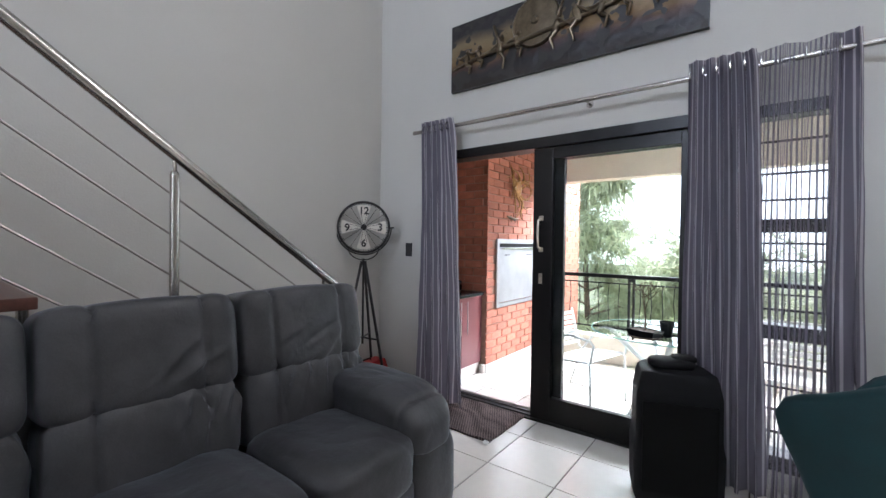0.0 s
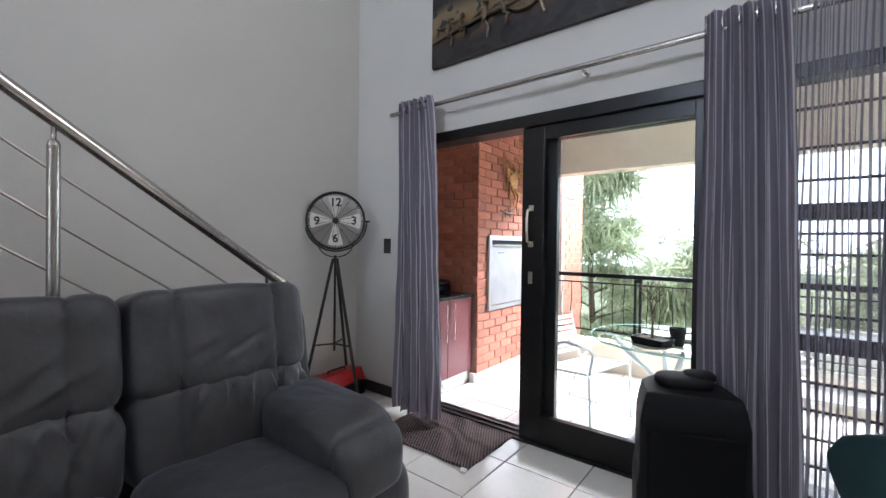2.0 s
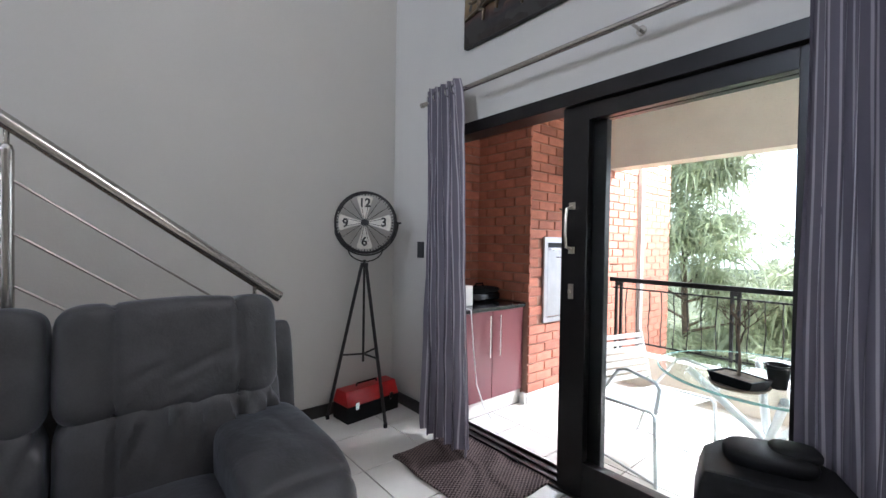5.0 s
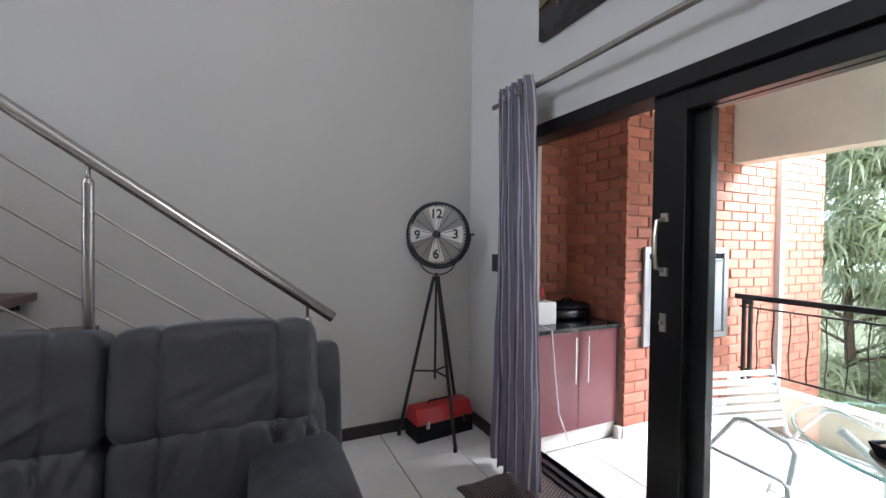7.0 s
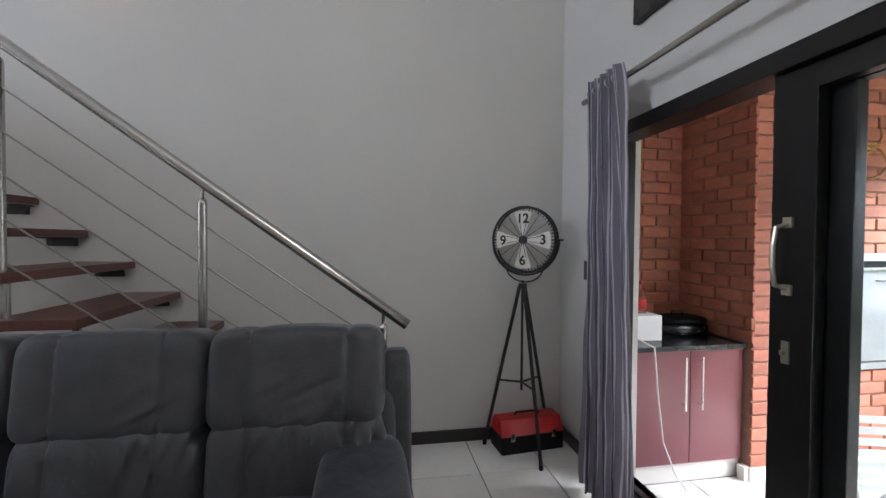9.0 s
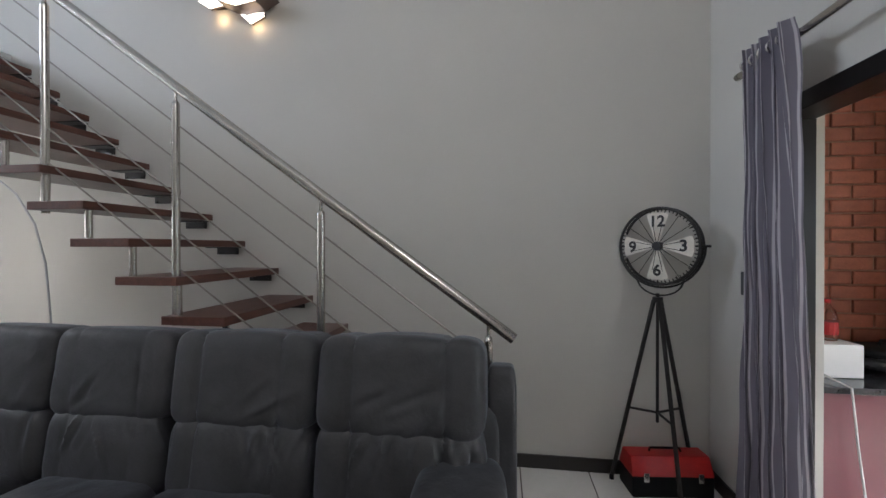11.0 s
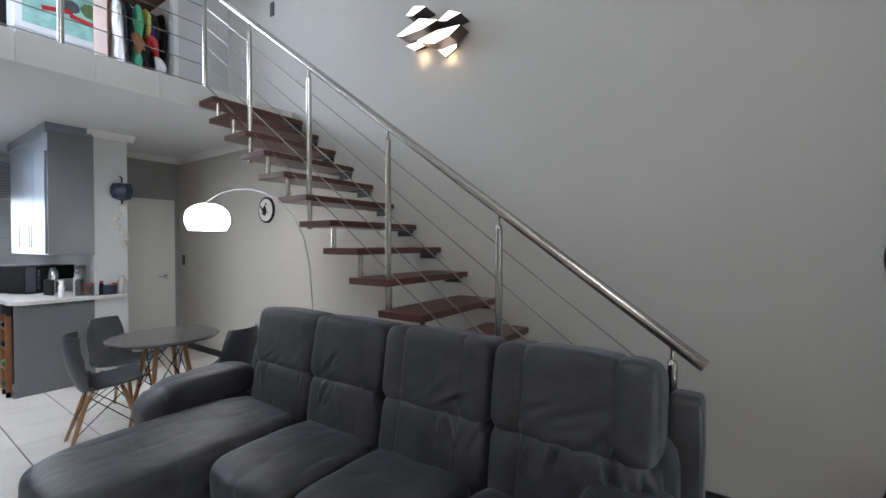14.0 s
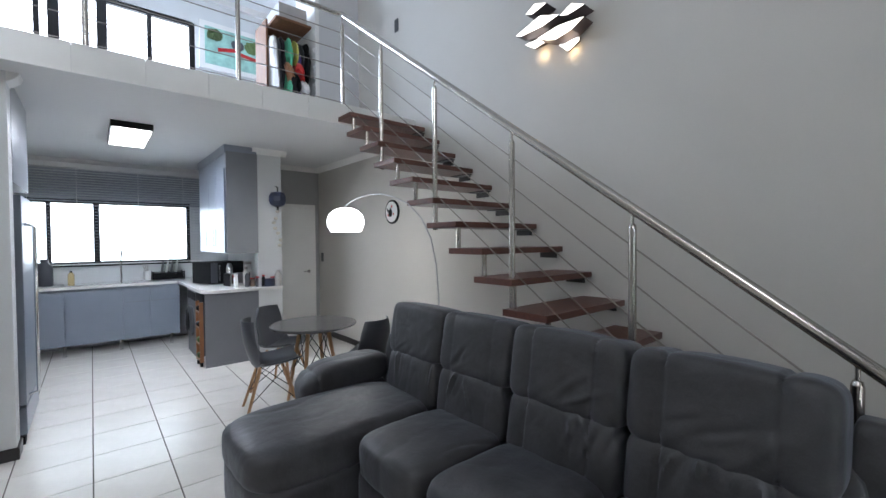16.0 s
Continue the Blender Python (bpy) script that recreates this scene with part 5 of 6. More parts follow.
for k, (x, z, w, h, c) in enumerate(((1.22, 4.98, 0.24, 0.20, "green"), (0.62, 4.92, 0.24, 0.22, "green"), (0.86, 4.90, 0.22, 0.16, "shell"))):
    bm = bmesh.new()
    puff(bm, (x, -8.962, z), (w, 0.006, h), 2.5, 10, None, 0.03, k * 3, 14)
    part("painted_trees", bm, c, art)
for x, z, r in ((1.0, 4.78, 12), (0.70, 4.74, -8)):
    bm = bmesh.new()
    box(bm, -0.17, 0.17, -0.003, 0.003, -0.03, 0.03, Matrix.Translation((x, -8.960, z)) @ Matrix.Rotation(radians(r), 4, "Y"))
    part("painted_boat", bm, "red", art)
wd = thing("wardrobe", "open wardrobe of orange-brown board full of hanging clothes", "wardrobe")
slab_part("side", (1.105, 1.13, -7.0, -6.60, LOFT, 4.32), "board", wd)
slab_part("back", (0.66, 1.13, -7.03, -7.0, LOFT, 4.32), "board", wd)
slab_part("shelf", (0.66, 1.105, -7.0, -6.30, 4.22, 4.25), "board", wd)
slab_part("front_post", (0.572, 0.62, -6.9, -6.27, LOFT, HIGH - 0.4), "white", wd)
bm = bmesh.new()
tube(bm, [(0.62, -6.62, 4.12), (1.105, -6.62, 4.12)], 0.012, 8)
part("rail", bm, "chrome", wd)
for k in range(6):
    bm = bmesh.new()
    tube(bm, [(0.625, -6.30, 3.05 + 0.22 * k), (0.66, -6.27, 3.07 + 0.22 * k), (0.625, -6.24, 3.09 + 0.22 * k)], 0.005, 5)
    part("hook", bm, "white", wd)
rng = random.Random(8)
for k, c in enumerate(("blackp", "shell", "purple", "purple", "yellow", "plaster", "jade", "jade", "blackp", "shell", "plaster")):
    g = thing("garment", "hanging %s garment in the open wardrobe" % {"purple": "purple", "shell": "charcoal", "red": "red", "navy": "navy", "yellow": "yellow", "jade": "mint green", "blackp": "black", "plaster": "beige"}[c], "clothes", group="clothes")
    bm = bmesh.new()
    ln = rng.uniform(0.75, 1.1)
    x = 0.69 + 0.037 * k
    puff(bm, (x, -6.60 + rng.uniform(-0.05, 0.06), 4.10 - ln / 2), (0.052, 0.46, ln), 3.0, 18, Matrix.Rotation(rng.uniform(-0.07, 0.07), 3, "Y"), 0.03, k * 2.3, 7)
    part("cloth", bm, c, g, smooth=True)
for x, z, c, sy in ((0.80, 3.62, "red", 0.3), (0.86, 3.50, "blackp", 0.34), (0.74, 3.44, "white", 0.26), (0.92, 3.60, "orange", 0.26)):
    g = thing("garment", "crumpled %s garment bunched low in the open wardrobe" % {"red": "red", "blackp": "black", "white": "white", "orange": "orange"}[c], "clothes", group="clothes")
    bm = bmesh.new()
    puff(bm, (x, -6.40, z), (0.10, sy, 0.30), 2.4, 16, Matrix.Rotation(0.3, 3, "Y"), 0.035, x * 7, 9)
    part("cloth", bm, c, g, smooth=True)
bx2 = thing("storage_box", "boxes piled on top of the wardrobe shelf", "box")
slab_part("box", (0.7, 1.05, -6.9, -6.35, 4.251, 4.45), "plaster", bx2)
slab_part("loft_ceiling_cornice", (0.0, 2.2, -9.0, -8.92, HIGH - 0.1, HIGH), "white", kind="structure")

# ---- balcony ----
BZ = -0.10
DEEP = 2.3
slab_part("balcony_floor", (-0.25, 5.4, 0.2, DEEP + 0.12, BZ - 0.15, BZ - 0.006), "grout", kind="structure")
slab_part("threshold", (0.60, 2.62, 0.14, 0.2, BZ, 0.0), "tile", kind="structure")
slab_part("balcony_kerb", (0.61, 5.4, DEEP - 0.06, DEEP + 0.12, BZ, 0.2), "concrete", kind="structure")
slab_part("balcony_beam", (0.61, 5.4, DEEP - 0.05, DEEP + 0.15, 2.07, 2.75), "concrete", kind="structure")
slab_part("balcony_ceiling", (-0.25, 5.4, 0.2, DEEP - 0.05, 2.62, 2.75), "ceiling", kind="structure")
slab_part("braai_wall_core", (0.38, 0.585, 1.0, 3.82, -3.0, 2.75), "mortar", kind="structure")
slab_part("recess_wall_core", (-0.25, -0.035, 0.2, 1.2, -3.0, 2.75), "mortar", kind="structure")
slab_part("recess_return_core", (-0.035, 0.38, 1.0, 1.2, -3.0, 2.75), "mortar", kind="structure")
slab_part("recess_skirting", (0.545, 0.60, 0.955, 1.0, BZ, BZ + 0.09), "tile", kind="structure")
slab_part("skirting_braai_wall", (0.60, 0.612, 0.985, DEEP - 0.06, BZ, BZ + 0.09), "tile", kind="structure")
slab_part("balcony_far_wall", (5.4, 5.6, 0.2, DEEP + 0.1, -3, 2.75), "concrete", kind="structure")

bc = thing("base_cabinet", "maroon two-door cabinet with bar handles in the brick recess", "cabinet")
slab_part("body", (0.0, 0.53, 0.205, 0.985, BZ + 0.12, 0.735), "maroon", bc)
slab_part("plinth", (0.0, 0.525, 0.205, 0.985, BZ, BZ + 0.12), "tile", bc)
for a, b in ((0.21, 0.60), (0.605, 0.98)):
    slab_part("door", (0.531, 0.549, a, b, BZ + 0.125, 0.73), "maroon", bc, bevel=0.002)
for yy in (0.545, 0.66):
    bm = bmesh.new()
    tube(bm, [(0.549, yy, 0.40), (0.585, yy, 0.40)], 0.005, 6)
    tube(bm, [(0.549, yy, 0.67), (0.585, yy, 0.67)], 0.005, 6)
    tube(bm, [(0.585, yy, 0.37), (0.585, yy, 0.70)], 0.0065, 8)
    part("handle", bm, "chrome", bc, "steel bar handle")
ct = thing("worktop", "black granite worktop on the maroon cabinet", "worktop")
slab_part("slab", (-0.03, 0.57, 0.205, 0.987, 0.736, 0.765), "granite", ct, bevel=0.003)
bx = thing("appliance", "small white box-shaped appliance on the granite worktop", "appliance")
slab_part("body", (0.20, 0.42, 0.30, 0.50, 0.766, 0.93), "white", bx, bevel=0.008)
bt = thing("bottle", "clear drink bottle with a red label standing on the white appliance", "bottle", (0.30, 0.42, 0.931))
bm = bmesh.new()
lathe(bm, [(0.042, 0.0), (0.045, 0.02), (0.045, 0.10), (0.035, 0.15), (0.014, 0.18), (0.014, 0.195)], 16)
part("body", bm, "bottle", bt, smooth=True)
bm = bmesh.new()
lathe(bm, [(0.0458, 0.03), (0.0458, 0.095)], 16)
part("label", bm, "red", bt)
bm = bmesh.new()
lathe(bm, [(0.016, 0.19), (0.016, 0.21)], 12)
part("cap", bm, "red", bt)
pan = thing("roasting_pan", "black lidded roasting pan on the granite worktop", "pan", (0.22, 0.77, 0.766))
bm = bmesh.new()
puff(bm, (0, 0, 0.045), (0.26, 0.36, 0.09), 4, 10)
part("pot", bm, "granite", pan, smooth=True)
bm = bmesh.new()
puff(bm, (0, 0, 0.10), (0.27, 0.37, 0.05), 3, 10)
tube(bm, [(0, -0.05, 0.12), (0, -0.04, 0.15), (0, 0.04, 0.15), (0, 0.05, 0.12)], 0.008, 6)
part("lid", bm, "blackp", pan, smooth=True)
cord = thing("power_cord", "white power cord hanging down in front of the maroon cabinet", "cord")
bm = bmesh.new()
tube(bm, [(0.45, 0.30, 0.79), (0.59, 0.32, 0.77), (0.60, 0.34, 0.5), (0.60, 0.38, 0.2), (0.61, 0.46, 0.0), (0.63, 0.52, BZ + 0.006)], 0.005, 6)
part("cable", bm, "white", cord, smooth=True)

grill = thing("braai", "built-in steel fireplace grill with hinged front set in the brick wall", "fireplace")
bm = bmesh.new()
GX = 0.603
for dims in ((GX, GX + 0.02, 1.17, 2.19, 1.29, 1.34), (GX, GX + 0.02, 1.17, 2.19, 0.58, 0.62), (GX, GX + 0.02, 1.17, 1.215, 0.62, 1.29), (GX, GX + 0.02, 2.145, 2.19, 0.62, 1.29)):
    box(bm, *dims)
part("surround", bm, "galv", grill, "painted steel surround")
slab_part("door", (GX - 0.005, GX + 0.012, 1.23, 2.13, 0.63, 1.245), "galv", grill, "brushed steel front", bevel=0.003)
slab_part("lip", (GX + 0.012, GX + 0.04, 1.24, 2.12, 1.225, 1.24), "chrome", grill)
slab_part("gap", (GX - 0.01, GX, 1.2, 2.16, 1.24, 1.29), "blackp", grill)
for yy in (1.40, 1.95):
    bm = bmesh.new()
    tube(bm, [(GX + 0.012, yy - 0.04, 1.16), (GX + 0.03, yy - 0.04, 1.16), (GX + 0.03, yy + 0.04, 1.16), (GX + 0.012, yy + 0.04, 1.16)], 0.004, 6)
    part("handle", bm, "iron", grill)

sunart = thing("wall_ornament", "gnarled coppery metal sunburst hung on the brick wall", "wall art")
rng = random.Random(3)
OY, OZ = 1.62, 1.93
bm = bmesh.new()
puff(bm, (0.63, OY, OZ), (0.05, 0.16, 0.20), 2.2, 8, None, 0.012, 1, 18)
part("body", bm, "copper", sunart, smooth=True)
for k in range(18):
    a = 2 * math.pi * k / 18 + rng.uniform(-0.1, 0.1)
    L = rng.uniform(0.17, 0.30)
    bm = bmesh.new()
    pts, rr = [], []
    for j in range(6):
        t = j / 5
        b = a + 0.5 * math.sin(3 * t + k)
        pts.append((0.625 + 0.04 * math.sin(2.5 * t), OY + (0.06 + L * t) * math.cos(b), OZ + (0.07 + L * t) * math.sin(b)))
        rr.append(0.014 * (1 - t) + 0.004)
    tube(bm, pts, rr, 6)
    part("ray", bm, "copper", sunart, smooth=True)
lz = thing("wall_ornament", "small grey lizard ornament hung on the brick wall", "wall art")
bm = bmesh.new()
tube(bm, [(0.61, 1.40, 1.60), (0.615, 1.48, 1.585), (0.615, 1.58, 1.575), (0.61, 1.68, 1.59)], [0.008, 0.018, 0.016, 0.005], 8)
for yy, s in ((1.48, 1), (1.48, -1), (1.58, 1), (1.58, -1)):
    tube(bm, [(0.612, yy, 1.58), (0.61, yy + 0.02, 1.58 + s * 0.04)], 0.005, 5)
part("body", bm, "pewter", lz, smooth=True)
gek = thing("wall_ornament", "pale carved ornament hung in the brick recess", "wall art")
bm = bmesh.new()
puff(bm, (-0.02, 0.42, 1.58), (0.03, 0.12, 0.16), 2.4, 8, None, 0.008, 1, 30)
tube(bm, [(-0.02, 0.44, 1.5), (-0.02, 0.42, 1.38), (-0.02, 0.47, 1.30), (-0.02, 0.44, 1.27)], [0.025, 0.03, 0.02, 0.012], 8)
part("body", bm, "whiteup", gek, smooth=True)

pipe = thing("downpipe", "grey square downpipe fixed to the brick wall", "downpipe")
slab_part("pipe", (0.60, 0.65, 2.94, 3.0, -3.0, 2.7), "plaster", pipe, bevel=0.008)

rail = thing("balustrade", "dark iron balcony balustrade with thin wavy uprights", "balustrade")
slab_part("handrail", (0.63, 5.4, DEEP - 0.02, DEEP + 0.03, 0.90, 0.945), "frame", rail, bevel=0.008)
bm = bmesh.new()
box(bm, 0.66, 5.4, DEEP, DEEP + 0.01, 0.83, 0.845)
box(bm, 0.66, 5.4, DEEP, DEEP + 0.01, 0.30, 0.315)
part("cross_bar", bm, "iron", rail)
for x in (0.70, 0.75, 1.72, 1.77, 2.77, 2.82, 3.82, 3.87, 4.88, 4.93):
    slab_part("post", (x - 0.012, x + 0.012, DEEP - 0.014, DEEP + 0.014, 0.2, 0.86), "iron", rail)
x = 0.80
k = 0
for x in (0.725, 1.745, 2.795, 3.845, 4.905):
    slab_part("bracket", (x - 0.04, x + 0.04, DEEP - 0.008, DEEP + 0.012, 0.861, 0.899), "iron", rail)
x = 0.80
while x < 5.3:
    bm = bmesh.new()
    tube(bm, [(x + 0.006 * math.sin(j * 1.3 + k), DEEP + 0.005, 0.31 + 0.53 * j / 6) for j in range(7)], 0.005, 5)
    part("upright", bm, "iron", rail)
    x += 0.115
    k += 1

# glass table and strap chairs
gt = thing("glass_table", "round green-edged glass balcony table on white crossed legs", "table", (2.30, 0.80, BZ))
bm = bmesh.new()
lathe(bm, [(0.0, 0.713), (0.50, 0.713), (0.504, 0.715), (0.504, 0.719), (0.50, 0.721), (0.0, 0.721)], 64)
top = part("tabletop", bm, "tglass", gt, "round tinted glass top")
top.visible_shadow = False
bm = bmesh.new()
tube(bm, [(0.5075 * math.cos(t), 0.5075 * math.sin(t), 0.717) for t in (2 * math.pi * k / 96 for k in range(97))], 0.006, 6, cap=False)
part("rim", bm, "glassedge", gt, "pale green polished glass edge")
for k in range(4):
    a = radians(20 + 90 * k)
    bm = bmesh.new()
    tube(bm, [(0.36 * math.cos(a), 0.36 * math.sin(a), 0.70), (0.05 * math.cos(a), 0.05 * math.sin(a), 0.42), (-0.33 * math.cos(a + 0.5), -0.33 * math.sin(a + 0.5), 0.0)], 0.02, 8)
    part("leg", bm, "chairwhite", gt, "pale tubular crossed leg", smooth=True)


def strap_chair(label, x, y, rz):
    t = thing("strap_chair", label, "chair", (x, y, BZ), "balcony chairs")
    t.rotation_euler = (0, 0, radians(rz))
    for s in (-1, 1):
        bm = bmesh.new()
        X = s * 0.27
        tube(bm, [(X, -0.26, 0.0), (X, -0.24, 0.40), (X, -0.22, 0.42), (X, 0.18, 0.38), (X, 0.22, 0.40), (X, 0.31, 0.74), (X, 0.315, 0.76)], 0.011, 8)
        tube(bm, [(X, 0.32, 0.0), (X, 0.20, 0.36), (X, 0.02, 0.60), (X, -0.04, 0.62), (X, -0.24, 0.60), (X, -0.27, 0.57), (X, -0.245, 0.42)], 0.011, 8)
        tube(bm, [(X, -0.26, 0.02), (X, 0.32, 0.02)], 0.009, 8)
        part("side_frame", bm, "chairwhite", t, "white tubular side frame", smooth=True)
    for k in range(9):
        yy = -0.20 + 0.045 * k
        slab_part("seat_strap", (-0.27, 0.27, yy - 0.017, yy + 0.017, 0.408 - 0.004 * k, 0.414 - 0.004 * k), "chairwhite", t)
    for k in range(7):
        zz = 0.45 + 0.045 * k
        yy = 0.23 + (zz - 0.42) * 0.262
        slab_part("back_strap", (-0.27, 0.27, yy - 0.012, yy - 0.006, zz - 0.016, zz + 0.016), "chairwhite", t)
    return t


strap_chair("white tubular strap chair beside the glass table", 1.66, 0.92, 75)
strap_chair("white tubular strap chair behind the glass table", 2.75, 1.65, -20)
bench = thing("bench", "pale slatted balcony bench seen through the sheer curtain", "bench", (3.45, 1.3, BZ))
for k in range(8):
    slab_part("slat", (-0.5, 0.5, -0.25 + 0.06 * k, -0.21 + 0.06 * k, 0.40, 0.42), "chairwhite", bench)
for k in range(6):
    slab_part("back_slat", (-0.5, 0.5, 0.26, 0.275, 0.45 + 0.06 * k, 0.49 + 0.06 * k), "chairwhite", bench)
for sx in (-0.48, 0.46):
    slab_part("frame", (sx, sx + 0.025, -0.25, 0.27, 0.36, 0.40), "chairwhite", bench)
    slab_part("frame", (sx, sx + 0.025, 0.245, 0.27, 0.40, 0.82), "chairwhite", bench)
    for yy in (-0.25, 0.245):
        slab_part("leg", (sx, sx + 0.025, yy, yy + 0.025, 0.0, 0.36), "chairwhite", bench)

# bonsai and mug
bon = thing("bonsai", "small bare bonsai in a shallow dark dish on glass", "plant", (2.25, 0.47, BZ + 0.723))
bon.scale = (0.82, 0.82, 0.9)
bon.rotation_euler = (0, 0, radians(-20))
bm = bmesh.new()
lathe(bm, [(0.10, 0.0), (0.135, 0.004), (0.15, 0.022), (0.143, 0.022), (0.13, 0.008)], 32)
part("saucer", bm, "bark", bon, smooth=True)
bm = bmesh.new()
for (za, ra), (zb, rb) in zip(((0.009, 0.86), (0.05, 1.0), (0.062, 1.04), (0.062, 0.95), (0.05, 0.93)), ((0.05, 1.0), (0.062, 1.04), (0.062, 0.95), (0.05, 0.93), (0.045, 0.5))):
    lo = [bm.verts.new((sx * 0.125 * ra, sy * 0.082 * ra, za)) for sx, sy in ((-1, -1), (1, -1), (1, 1), (-1, 1))]
    hi = [bm.verts.new((sx * 0.125 * rb, sy * 0.082 * rb, zb)) for sx, sy in ((-1, -1), (1, -1), (1, 1), (-1, 1))]
    for k in range(4):
        bm.faces.new((lo[k], lo[(k + 1) % 4], hi[(k + 1) % 4], hi[k]))
part("dish", bm, "blackp", bon, "black rectangular bonsai tray")
bm = bmesh.new()
puff(bm, (0, 0, 0.052), (0.23, 0.15, 0.014), 5, 14, None, 0.006, 2, 60)
part("gravel", bm, "bark", bon)
rng = random.Random(11)
bm = bmesh.new()


def twig(p, d, L, r, depth):
    pts = [p]
    for j in range(3):
        d = (d + Vector([rng.uniform(-0.3, 0.3) for _ in range(3)])).normalized()
        pts.append(pts[-1] + d * L / 3)
    tube(bm, pts, [r, r * 0.85, r * 0.7, r * 0.55], 5)
    if depth:
        for _ in range(3):
            twig(pts[-1], (d + Vector((rng.uniform(-0.8, 0.8), rng.uniform(-0.8, 0.8), rng.uniform(0, 0.7)))).normalized(), L * 0.68, r * 0.62, depth - 1)


twig(Vector((0, 0, 0.06)), Vector((0.05, 0, 1)), 0.155, 0.011, 4)
part("trunk", bm, "bark", bon, "thin bare branching trunk")
mug = thing("plant_pot", "small black flared plant pot on the glass table", "plant pot", (2.37, 0.60, BZ + 0.723))
bm = bmesh.new()
lathe(bm, [(0.034, 0), (0.036, 0.004), (0.046, 0.095), (0.05, 0.097), (0.05, 0.11), (0.045, 0.11), (0.036, 0.02)], 24)
part("body", bm, "blackp", mug, smooth=True)

# ---- outside ----
bm = bmesh.new()
vs = [bm.verts.new(v) for v in ((-600, -600, -3.0), (600, -600, -3.0), (600, 600, -3.0), (-600, 600, -3.0))]
bm.faces.new(vs)
part("ground", bm, "ground", kind="structure")
bm = bmesh.new()
bm.faces.new([bm.verts.new(v) for v in ((-160, 95, -3), (160, 95, -3), (160, 95, 60), (-160, 95, 60))])
part("backdrop", bm, "backdrop", kind="structure")
bm = bmesh.new()
bm.faces.new([bm.verts.new(v) for v in ((-6, -14, -3), (-6, -14, 9), (11, -14, 9), (11, -14, -3))])
part("backdrop", bm, "backdrop", kind="structure")
slab_part("paving", (-6, 12, 9, 14, -2.998, -2.98), "paving", kind="structure")
for nm, x0, x1, y0, y1, h, c in (("house", 8, 18, 26, 34, 1.6, "concrete"),):
    hs = thing(nm, "distant pale house with a pitched roof behind the garden", "house")
    slab_part("wall", (x0, x1, y0, y1, -3, h), c, hs)
    bm = bmesh.new()
    a = [bm.verts.new(v) for v in ((x0 - 0.5, y0 - 0.5, h), (x1 + 0.5, y0 - 0.5, h), (x1 + 0.5, y1 + 0.5, h), (x0 - 0.5, y1 + 0.5, h), (x0 + 2, (y0 + y1) / 2, h + 1.8), (x1 - 2, (y0 + y1) / 2, h + 1.8))]
    for f in ((0, 1, 5, 4), (2, 3, 4, 5), (0, 4, 3), (1, 2, 5), (0, 3, 2, 1)):
        bm.faces.new([a[i] for i in f])
    part("roof", bm, "bark", hs)
    for k in range(3):
        xx = x0 + (x1 - x0) * (k + 0.5) / 3
        slab_part("window", (xx - 0.6, xx + 0.6, y0 - 0.03, y0 - 0.005, -1.6, -0.3), "shell", hs)


def tree(name, label, x, y, z0, h, spread, leaves, seed, leaf, drop):
    t = thing(name, label, "tree")
    rng = random.Random(seed)
    bm = bmesh.new()
    tips = []
    tube(bm, [(x, y, z0), (x + 0.1, y, z0 + h * 0.3), (x - 0.05, y + 0.1, z0 + h * 0.6), (x, y, z0 + h * 0.92)], [0.09, 0.07, 0.05, 0.02], 8)
    for k in range(26):
        a, v = rng.uniform(0, 6.28), rng.uniform(0.25, 0.95)
        r = spread * rng.uniform(0.5, 1.0) * (1.15 - 0.6 * v)
        p0 = Vector((x, y, z0 + h * v))
        p1 = p0 + Vector((r * math.cos(a) * 0.6, r * math.sin(a) * 0.6, 0.25))
        p2 = p0 + Vector((r * math.cos(a), r * math.sin(a), 0.1 * rng.uniform(-1, 2)))
        tube(bm, [p0, p1, p2], [0.025, 0.016, 0.006], 5)
        tips += [p1, p2, (p1 + p2) / 2, p2]
    part("trunk", bm, "bark", t, smooth=True)
    verts, faces = [], []
    per = 26
    for k in range(leaves // per):
        c = rng.choice(tips) + Vector([rng.gauss(0, 0.13 * spread) for _ in range(3)])
        for _ in range(per):
            L, w = leaf * rng.uniform(0.6, 1.25), leaf * rng.uniform(0.022, 0.038)
            a = rng.uniform(0, 6.28)
            d = Vector((math.cos(a), math.sin(a), rng.uniform(-0.3, 1.3))).normalized()
            s = d.cross(Vector((rng.uniform(-1, 1), rng.uniform(-1, 1), 1))).normalized() * w
            p1 = c + d * L * 0.4
            p2 = c + d * L * 0.75 + Vector((0, 0, -drop * L * 0.3))
            p3 = c + d * L * 0.95 + Vector((0, 0, -drop * L))
            i = len(verts)
            verts += [c - s * 0.4, c + s * 0.4, p1 + s, p1 - s, p2 + s * 0.8, p2 - s * 0.8, p3]
            faces += [(i, i + 1, i + 2, i + 3), (i + 3, i + 2, i + 4, i + 5), (i + 5, i + 4, i + 6)]
    me = bpy.data.meshes.new("crown")
    me.from_pydata(verts, [], faces)
    me.materials.append(M["greygreen"])
    ob = new("crown", me)
    ob.parent = t
    tagged(ob, kind="stuff")
    return t


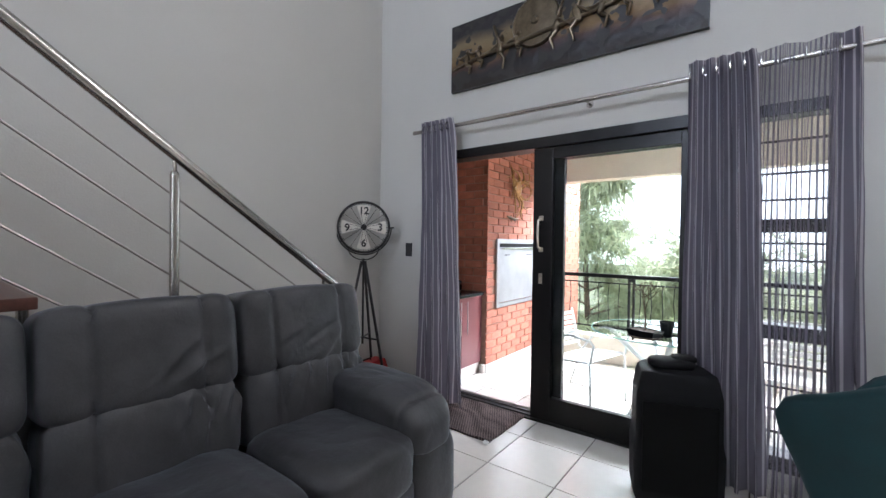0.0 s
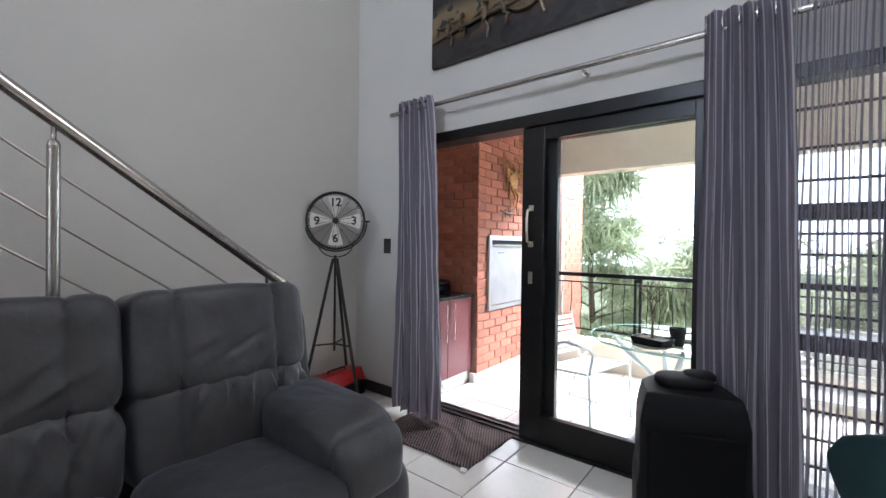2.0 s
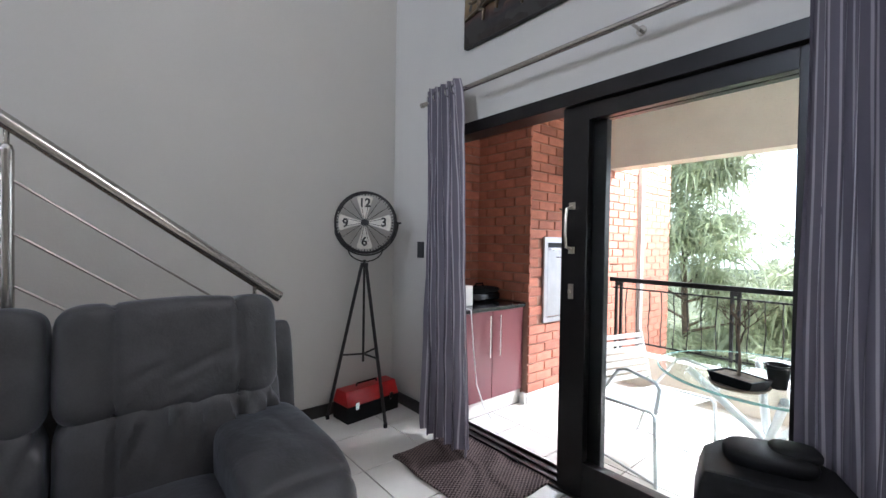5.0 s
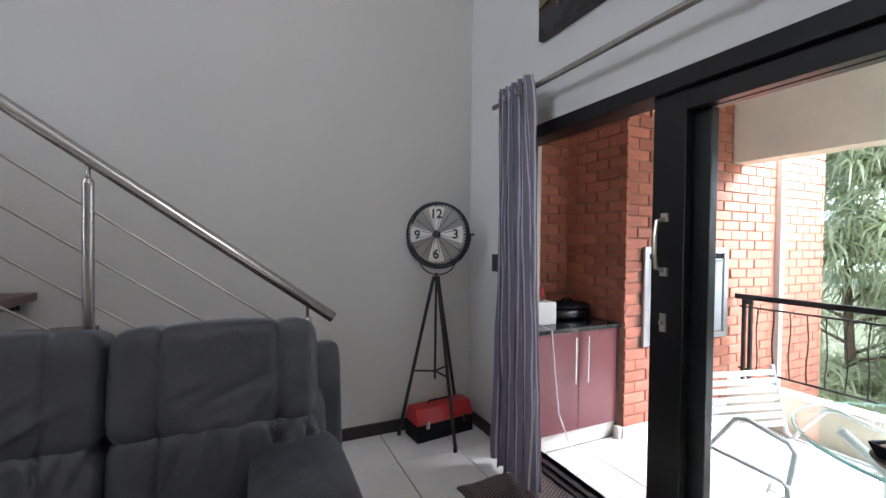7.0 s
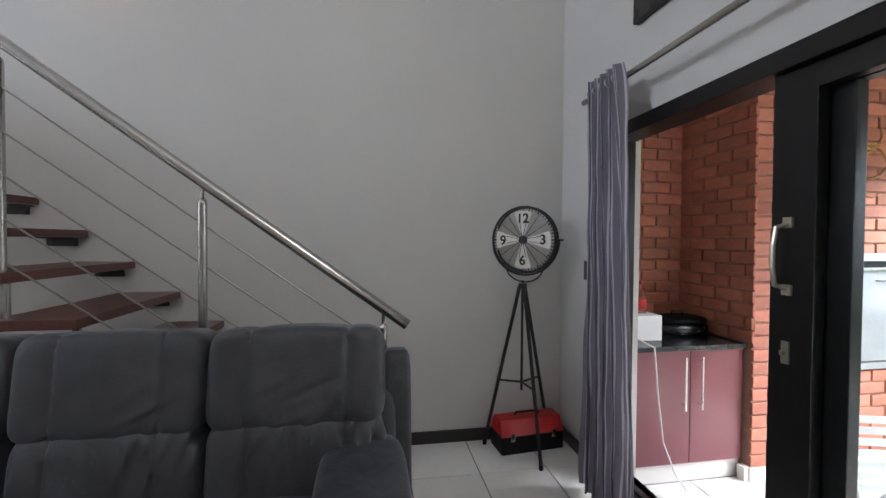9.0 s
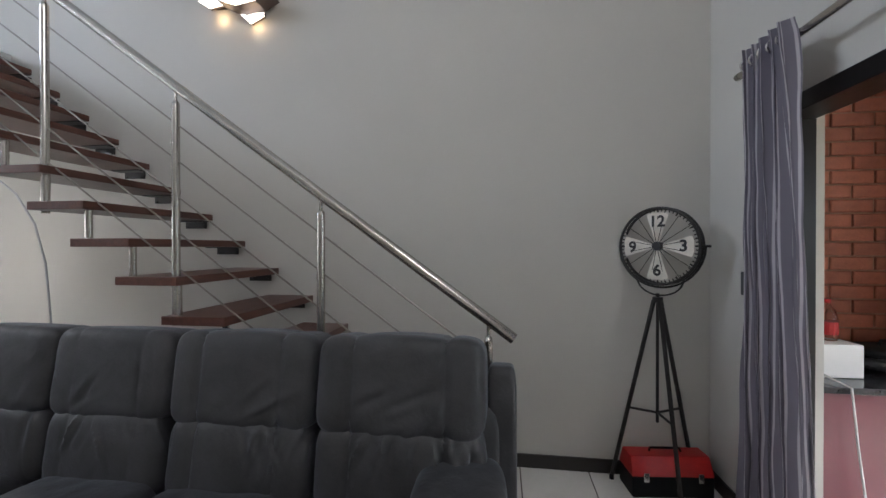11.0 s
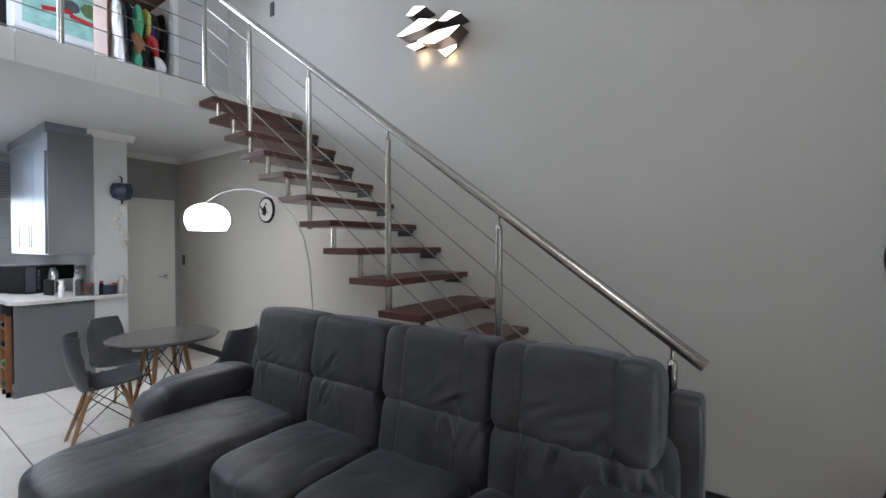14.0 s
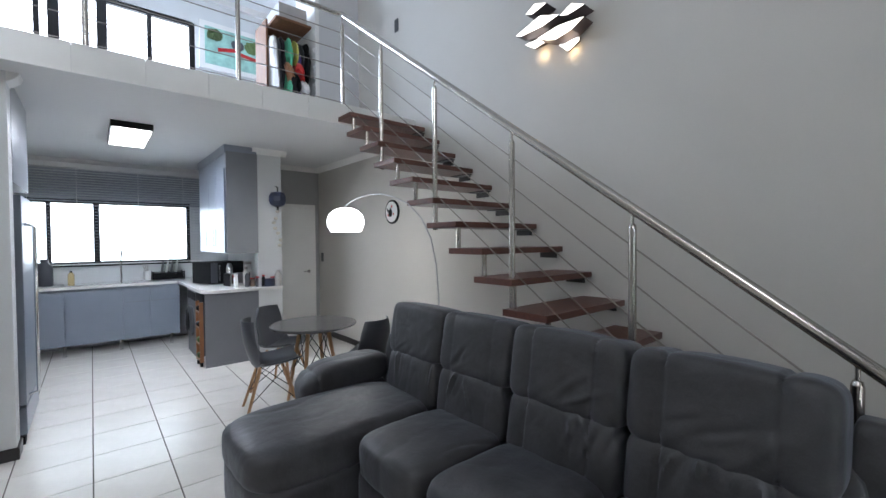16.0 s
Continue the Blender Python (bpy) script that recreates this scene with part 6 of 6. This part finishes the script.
tree("tree", "tall feathery yellow-green tree beside the brick wall", 0.15, 5.6, -3.0, 6.3, 1.25, 9500, 4, 0.5, 0.8)
tree("tree", "feathery grey-green shrub beyond the balustrade", 2.1, 6.2, -3.0, 4.4, 1.5, 7500, 8, 0.45, 0.8)
tree("tree", "low pale garden tree beyond the balustrade", 4.6, 8.0, -3.0, 3.9, 2.0, 9000, 9, 0.45, 0.6)
tree("tree", "distant rounded garden tree in haze", 0.5, 22.0, -3.0, 5.0, 4.0, 6000, 12, 0.8, 0.3)
tree("tree", "distant broad garden tree beside the house", 7.5, 20.0, -3.0, 4.6, 4.0, 6000, 13, 0.8, 0.3)

# ---- floor tiles, bricks: pieces ----
shared = {}


def piece(kind, dims, loc, material, parent, chamfer=0.002):
    """A small bevelled block, its mesh shared by all of its size."""
    key = (kind, material, tuple(round(d, 3) for d in dims))
    if key not in shared:
        bm = bmesh.new()
        a, b, c = dims
        e = chamfer
        lo = [bm.verts.new(v) for v in ((0, 0, 0), (a, 0, 0), (a, b, 0), (0, b, 0))]
        md = [bm.verts.new(v) for v in ((0, 0, c - e), (a, 0, c - e), (a, b, c - e), (0, b, c - e))]
        hi = [bm.verts.new(v) for v in ((e, e, c), (a - e, e, c), (a - e, b - e, c), (e, b - e, c))]
        bm.faces.new(hi)
        for p, q in ((lo, md), (md, hi)):
            for i in range(4):
                bm.faces.new((p[i], p[(i + 1) % 4], q[(i + 1) % 4], q[i]))
        me = bpy.data.meshes.new(kind)
        bm.to_mesh(me)
        bm.free()
        me.materials.append(M[material])
        shared[key] = me
    ob = new(kind, shared[key])
    ob.parent = parent
    ob.matrix_basis = loc
    return ob


floor = tagged(new("floor"), kind="structure")
TU, TV, G = 0.41, 0.4235, 0.007
rng = random.Random(2)
for i in range(-1, 12):
    for j in range(-22, 1):
        x0, x1 = max(0.0, 0.417 + TU * i), min(WX, 0.417 + TU * (i + 1))
        y0, y1 = max(-9.0, -0.28 + TV * j), min(0.0, -0.28 + TV * (j + 1))
        if x1 - x0 < 0.02 or y1 - y0 < 0.02:
            continue
        piece("tile", (x1 - x0 - G, y1 - y0 - G, 0.009), Matrix.Translation((x0 + G / 2, y0 + G / 2, -0.008 + rng.uniform(-0.0003, 0.0003))), "tile", floor, 0.0015)
bfloor = tagged(new("balcony_floor_tiles"), kind="structure")
for i in range(-1, 12):
    for j in range(0, 6):
        x0, x1 = max(0.53 if j < 2 else 0.61, 0.417 + TU * i), 0.417 + TU * (i + 1)
        y0, y1 = 0.2 + TV * j, min(DEEP - 0.06, 0.2 + TV * (j + 1))
        if x1 - x0 < 0.02 or y1 - y0 < 0.02:
            continue
        piece("tile", (x1 - x0 - G, y1 - y0 - G, 0.009), Matrix.Translation((x0 + G / 2, y0 + G / 2, BZ - 0.008)), "tile", bfloor, 0.0015)


def brickwork(name, origin, udir, ndir, width, z0, z1, holes, near):
    """Courses of face brick; near: how far along they are parts of their own."""
    root = tagged(new(name), kind="structure")
    BL, BH, PU, PZ = 0.222, 0.073, 0.232, 0.0835
    rest = bmesh.new()
    rng = random.Random(len(name))
    u, nd, o = Vector(udir), Vector(ndir), Vector(origin)
    rows = int((z1 - z0) / PZ)
    for r in range(rows):
        z = z0 + r * PZ
        s = -PU / 2 * (r % 2)
        while s < width:
            a, b = max(0.0, s), min(width, s + BL)
            s += PU
            if b - a < 0.02:
                continue
            if any(h[0] < (a + b) / 2 < h[1] and h[2] < z + BH / 2 < h[3] for h in holes):
                continue
            base = o + u * a + nd * rng.uniform(-0.004, 0.001) + Vector((0, 0, z))
            m = Matrix((( u.x, 0, nd.x, base.x), (u.y, 0, nd.y, base.y), (u.z, 1, nd.z, base.z), (0, 0, 0, 1)))
            if a < near and z > -0.2:
                piece("brick", (round(b - a, 2), BH, 0.015), m, "brick", root, 0.004)
            else:
                box(rest, 0, b - a, 0, BH, 0, 0.015, m)
    part("far_bricks", rest, "brick", root, kind="stuff")


brickwork("braai_bricks", (0.587, 1.0, 0), (0, 1, 0), (1, 0, 0), 2.82, BZ + 0.09 - 0.0835 * 12, 2.72, [(0.19, 1.20, 0.57, 1.35)], 1.5)
brickwork("recess_return_bricks", (-0.03, 1.0 - 0.001, 0), (1, 0, 0), (0, -1, 0), 0.63, 0.775, 2.72, [], 0.63)
brickwork("recess_back_bricks", (-0.034, 0.2, 0), (0, 1, 0), (1, 0, 0), 0.8, 0.775, 2.72, [], 0.8)
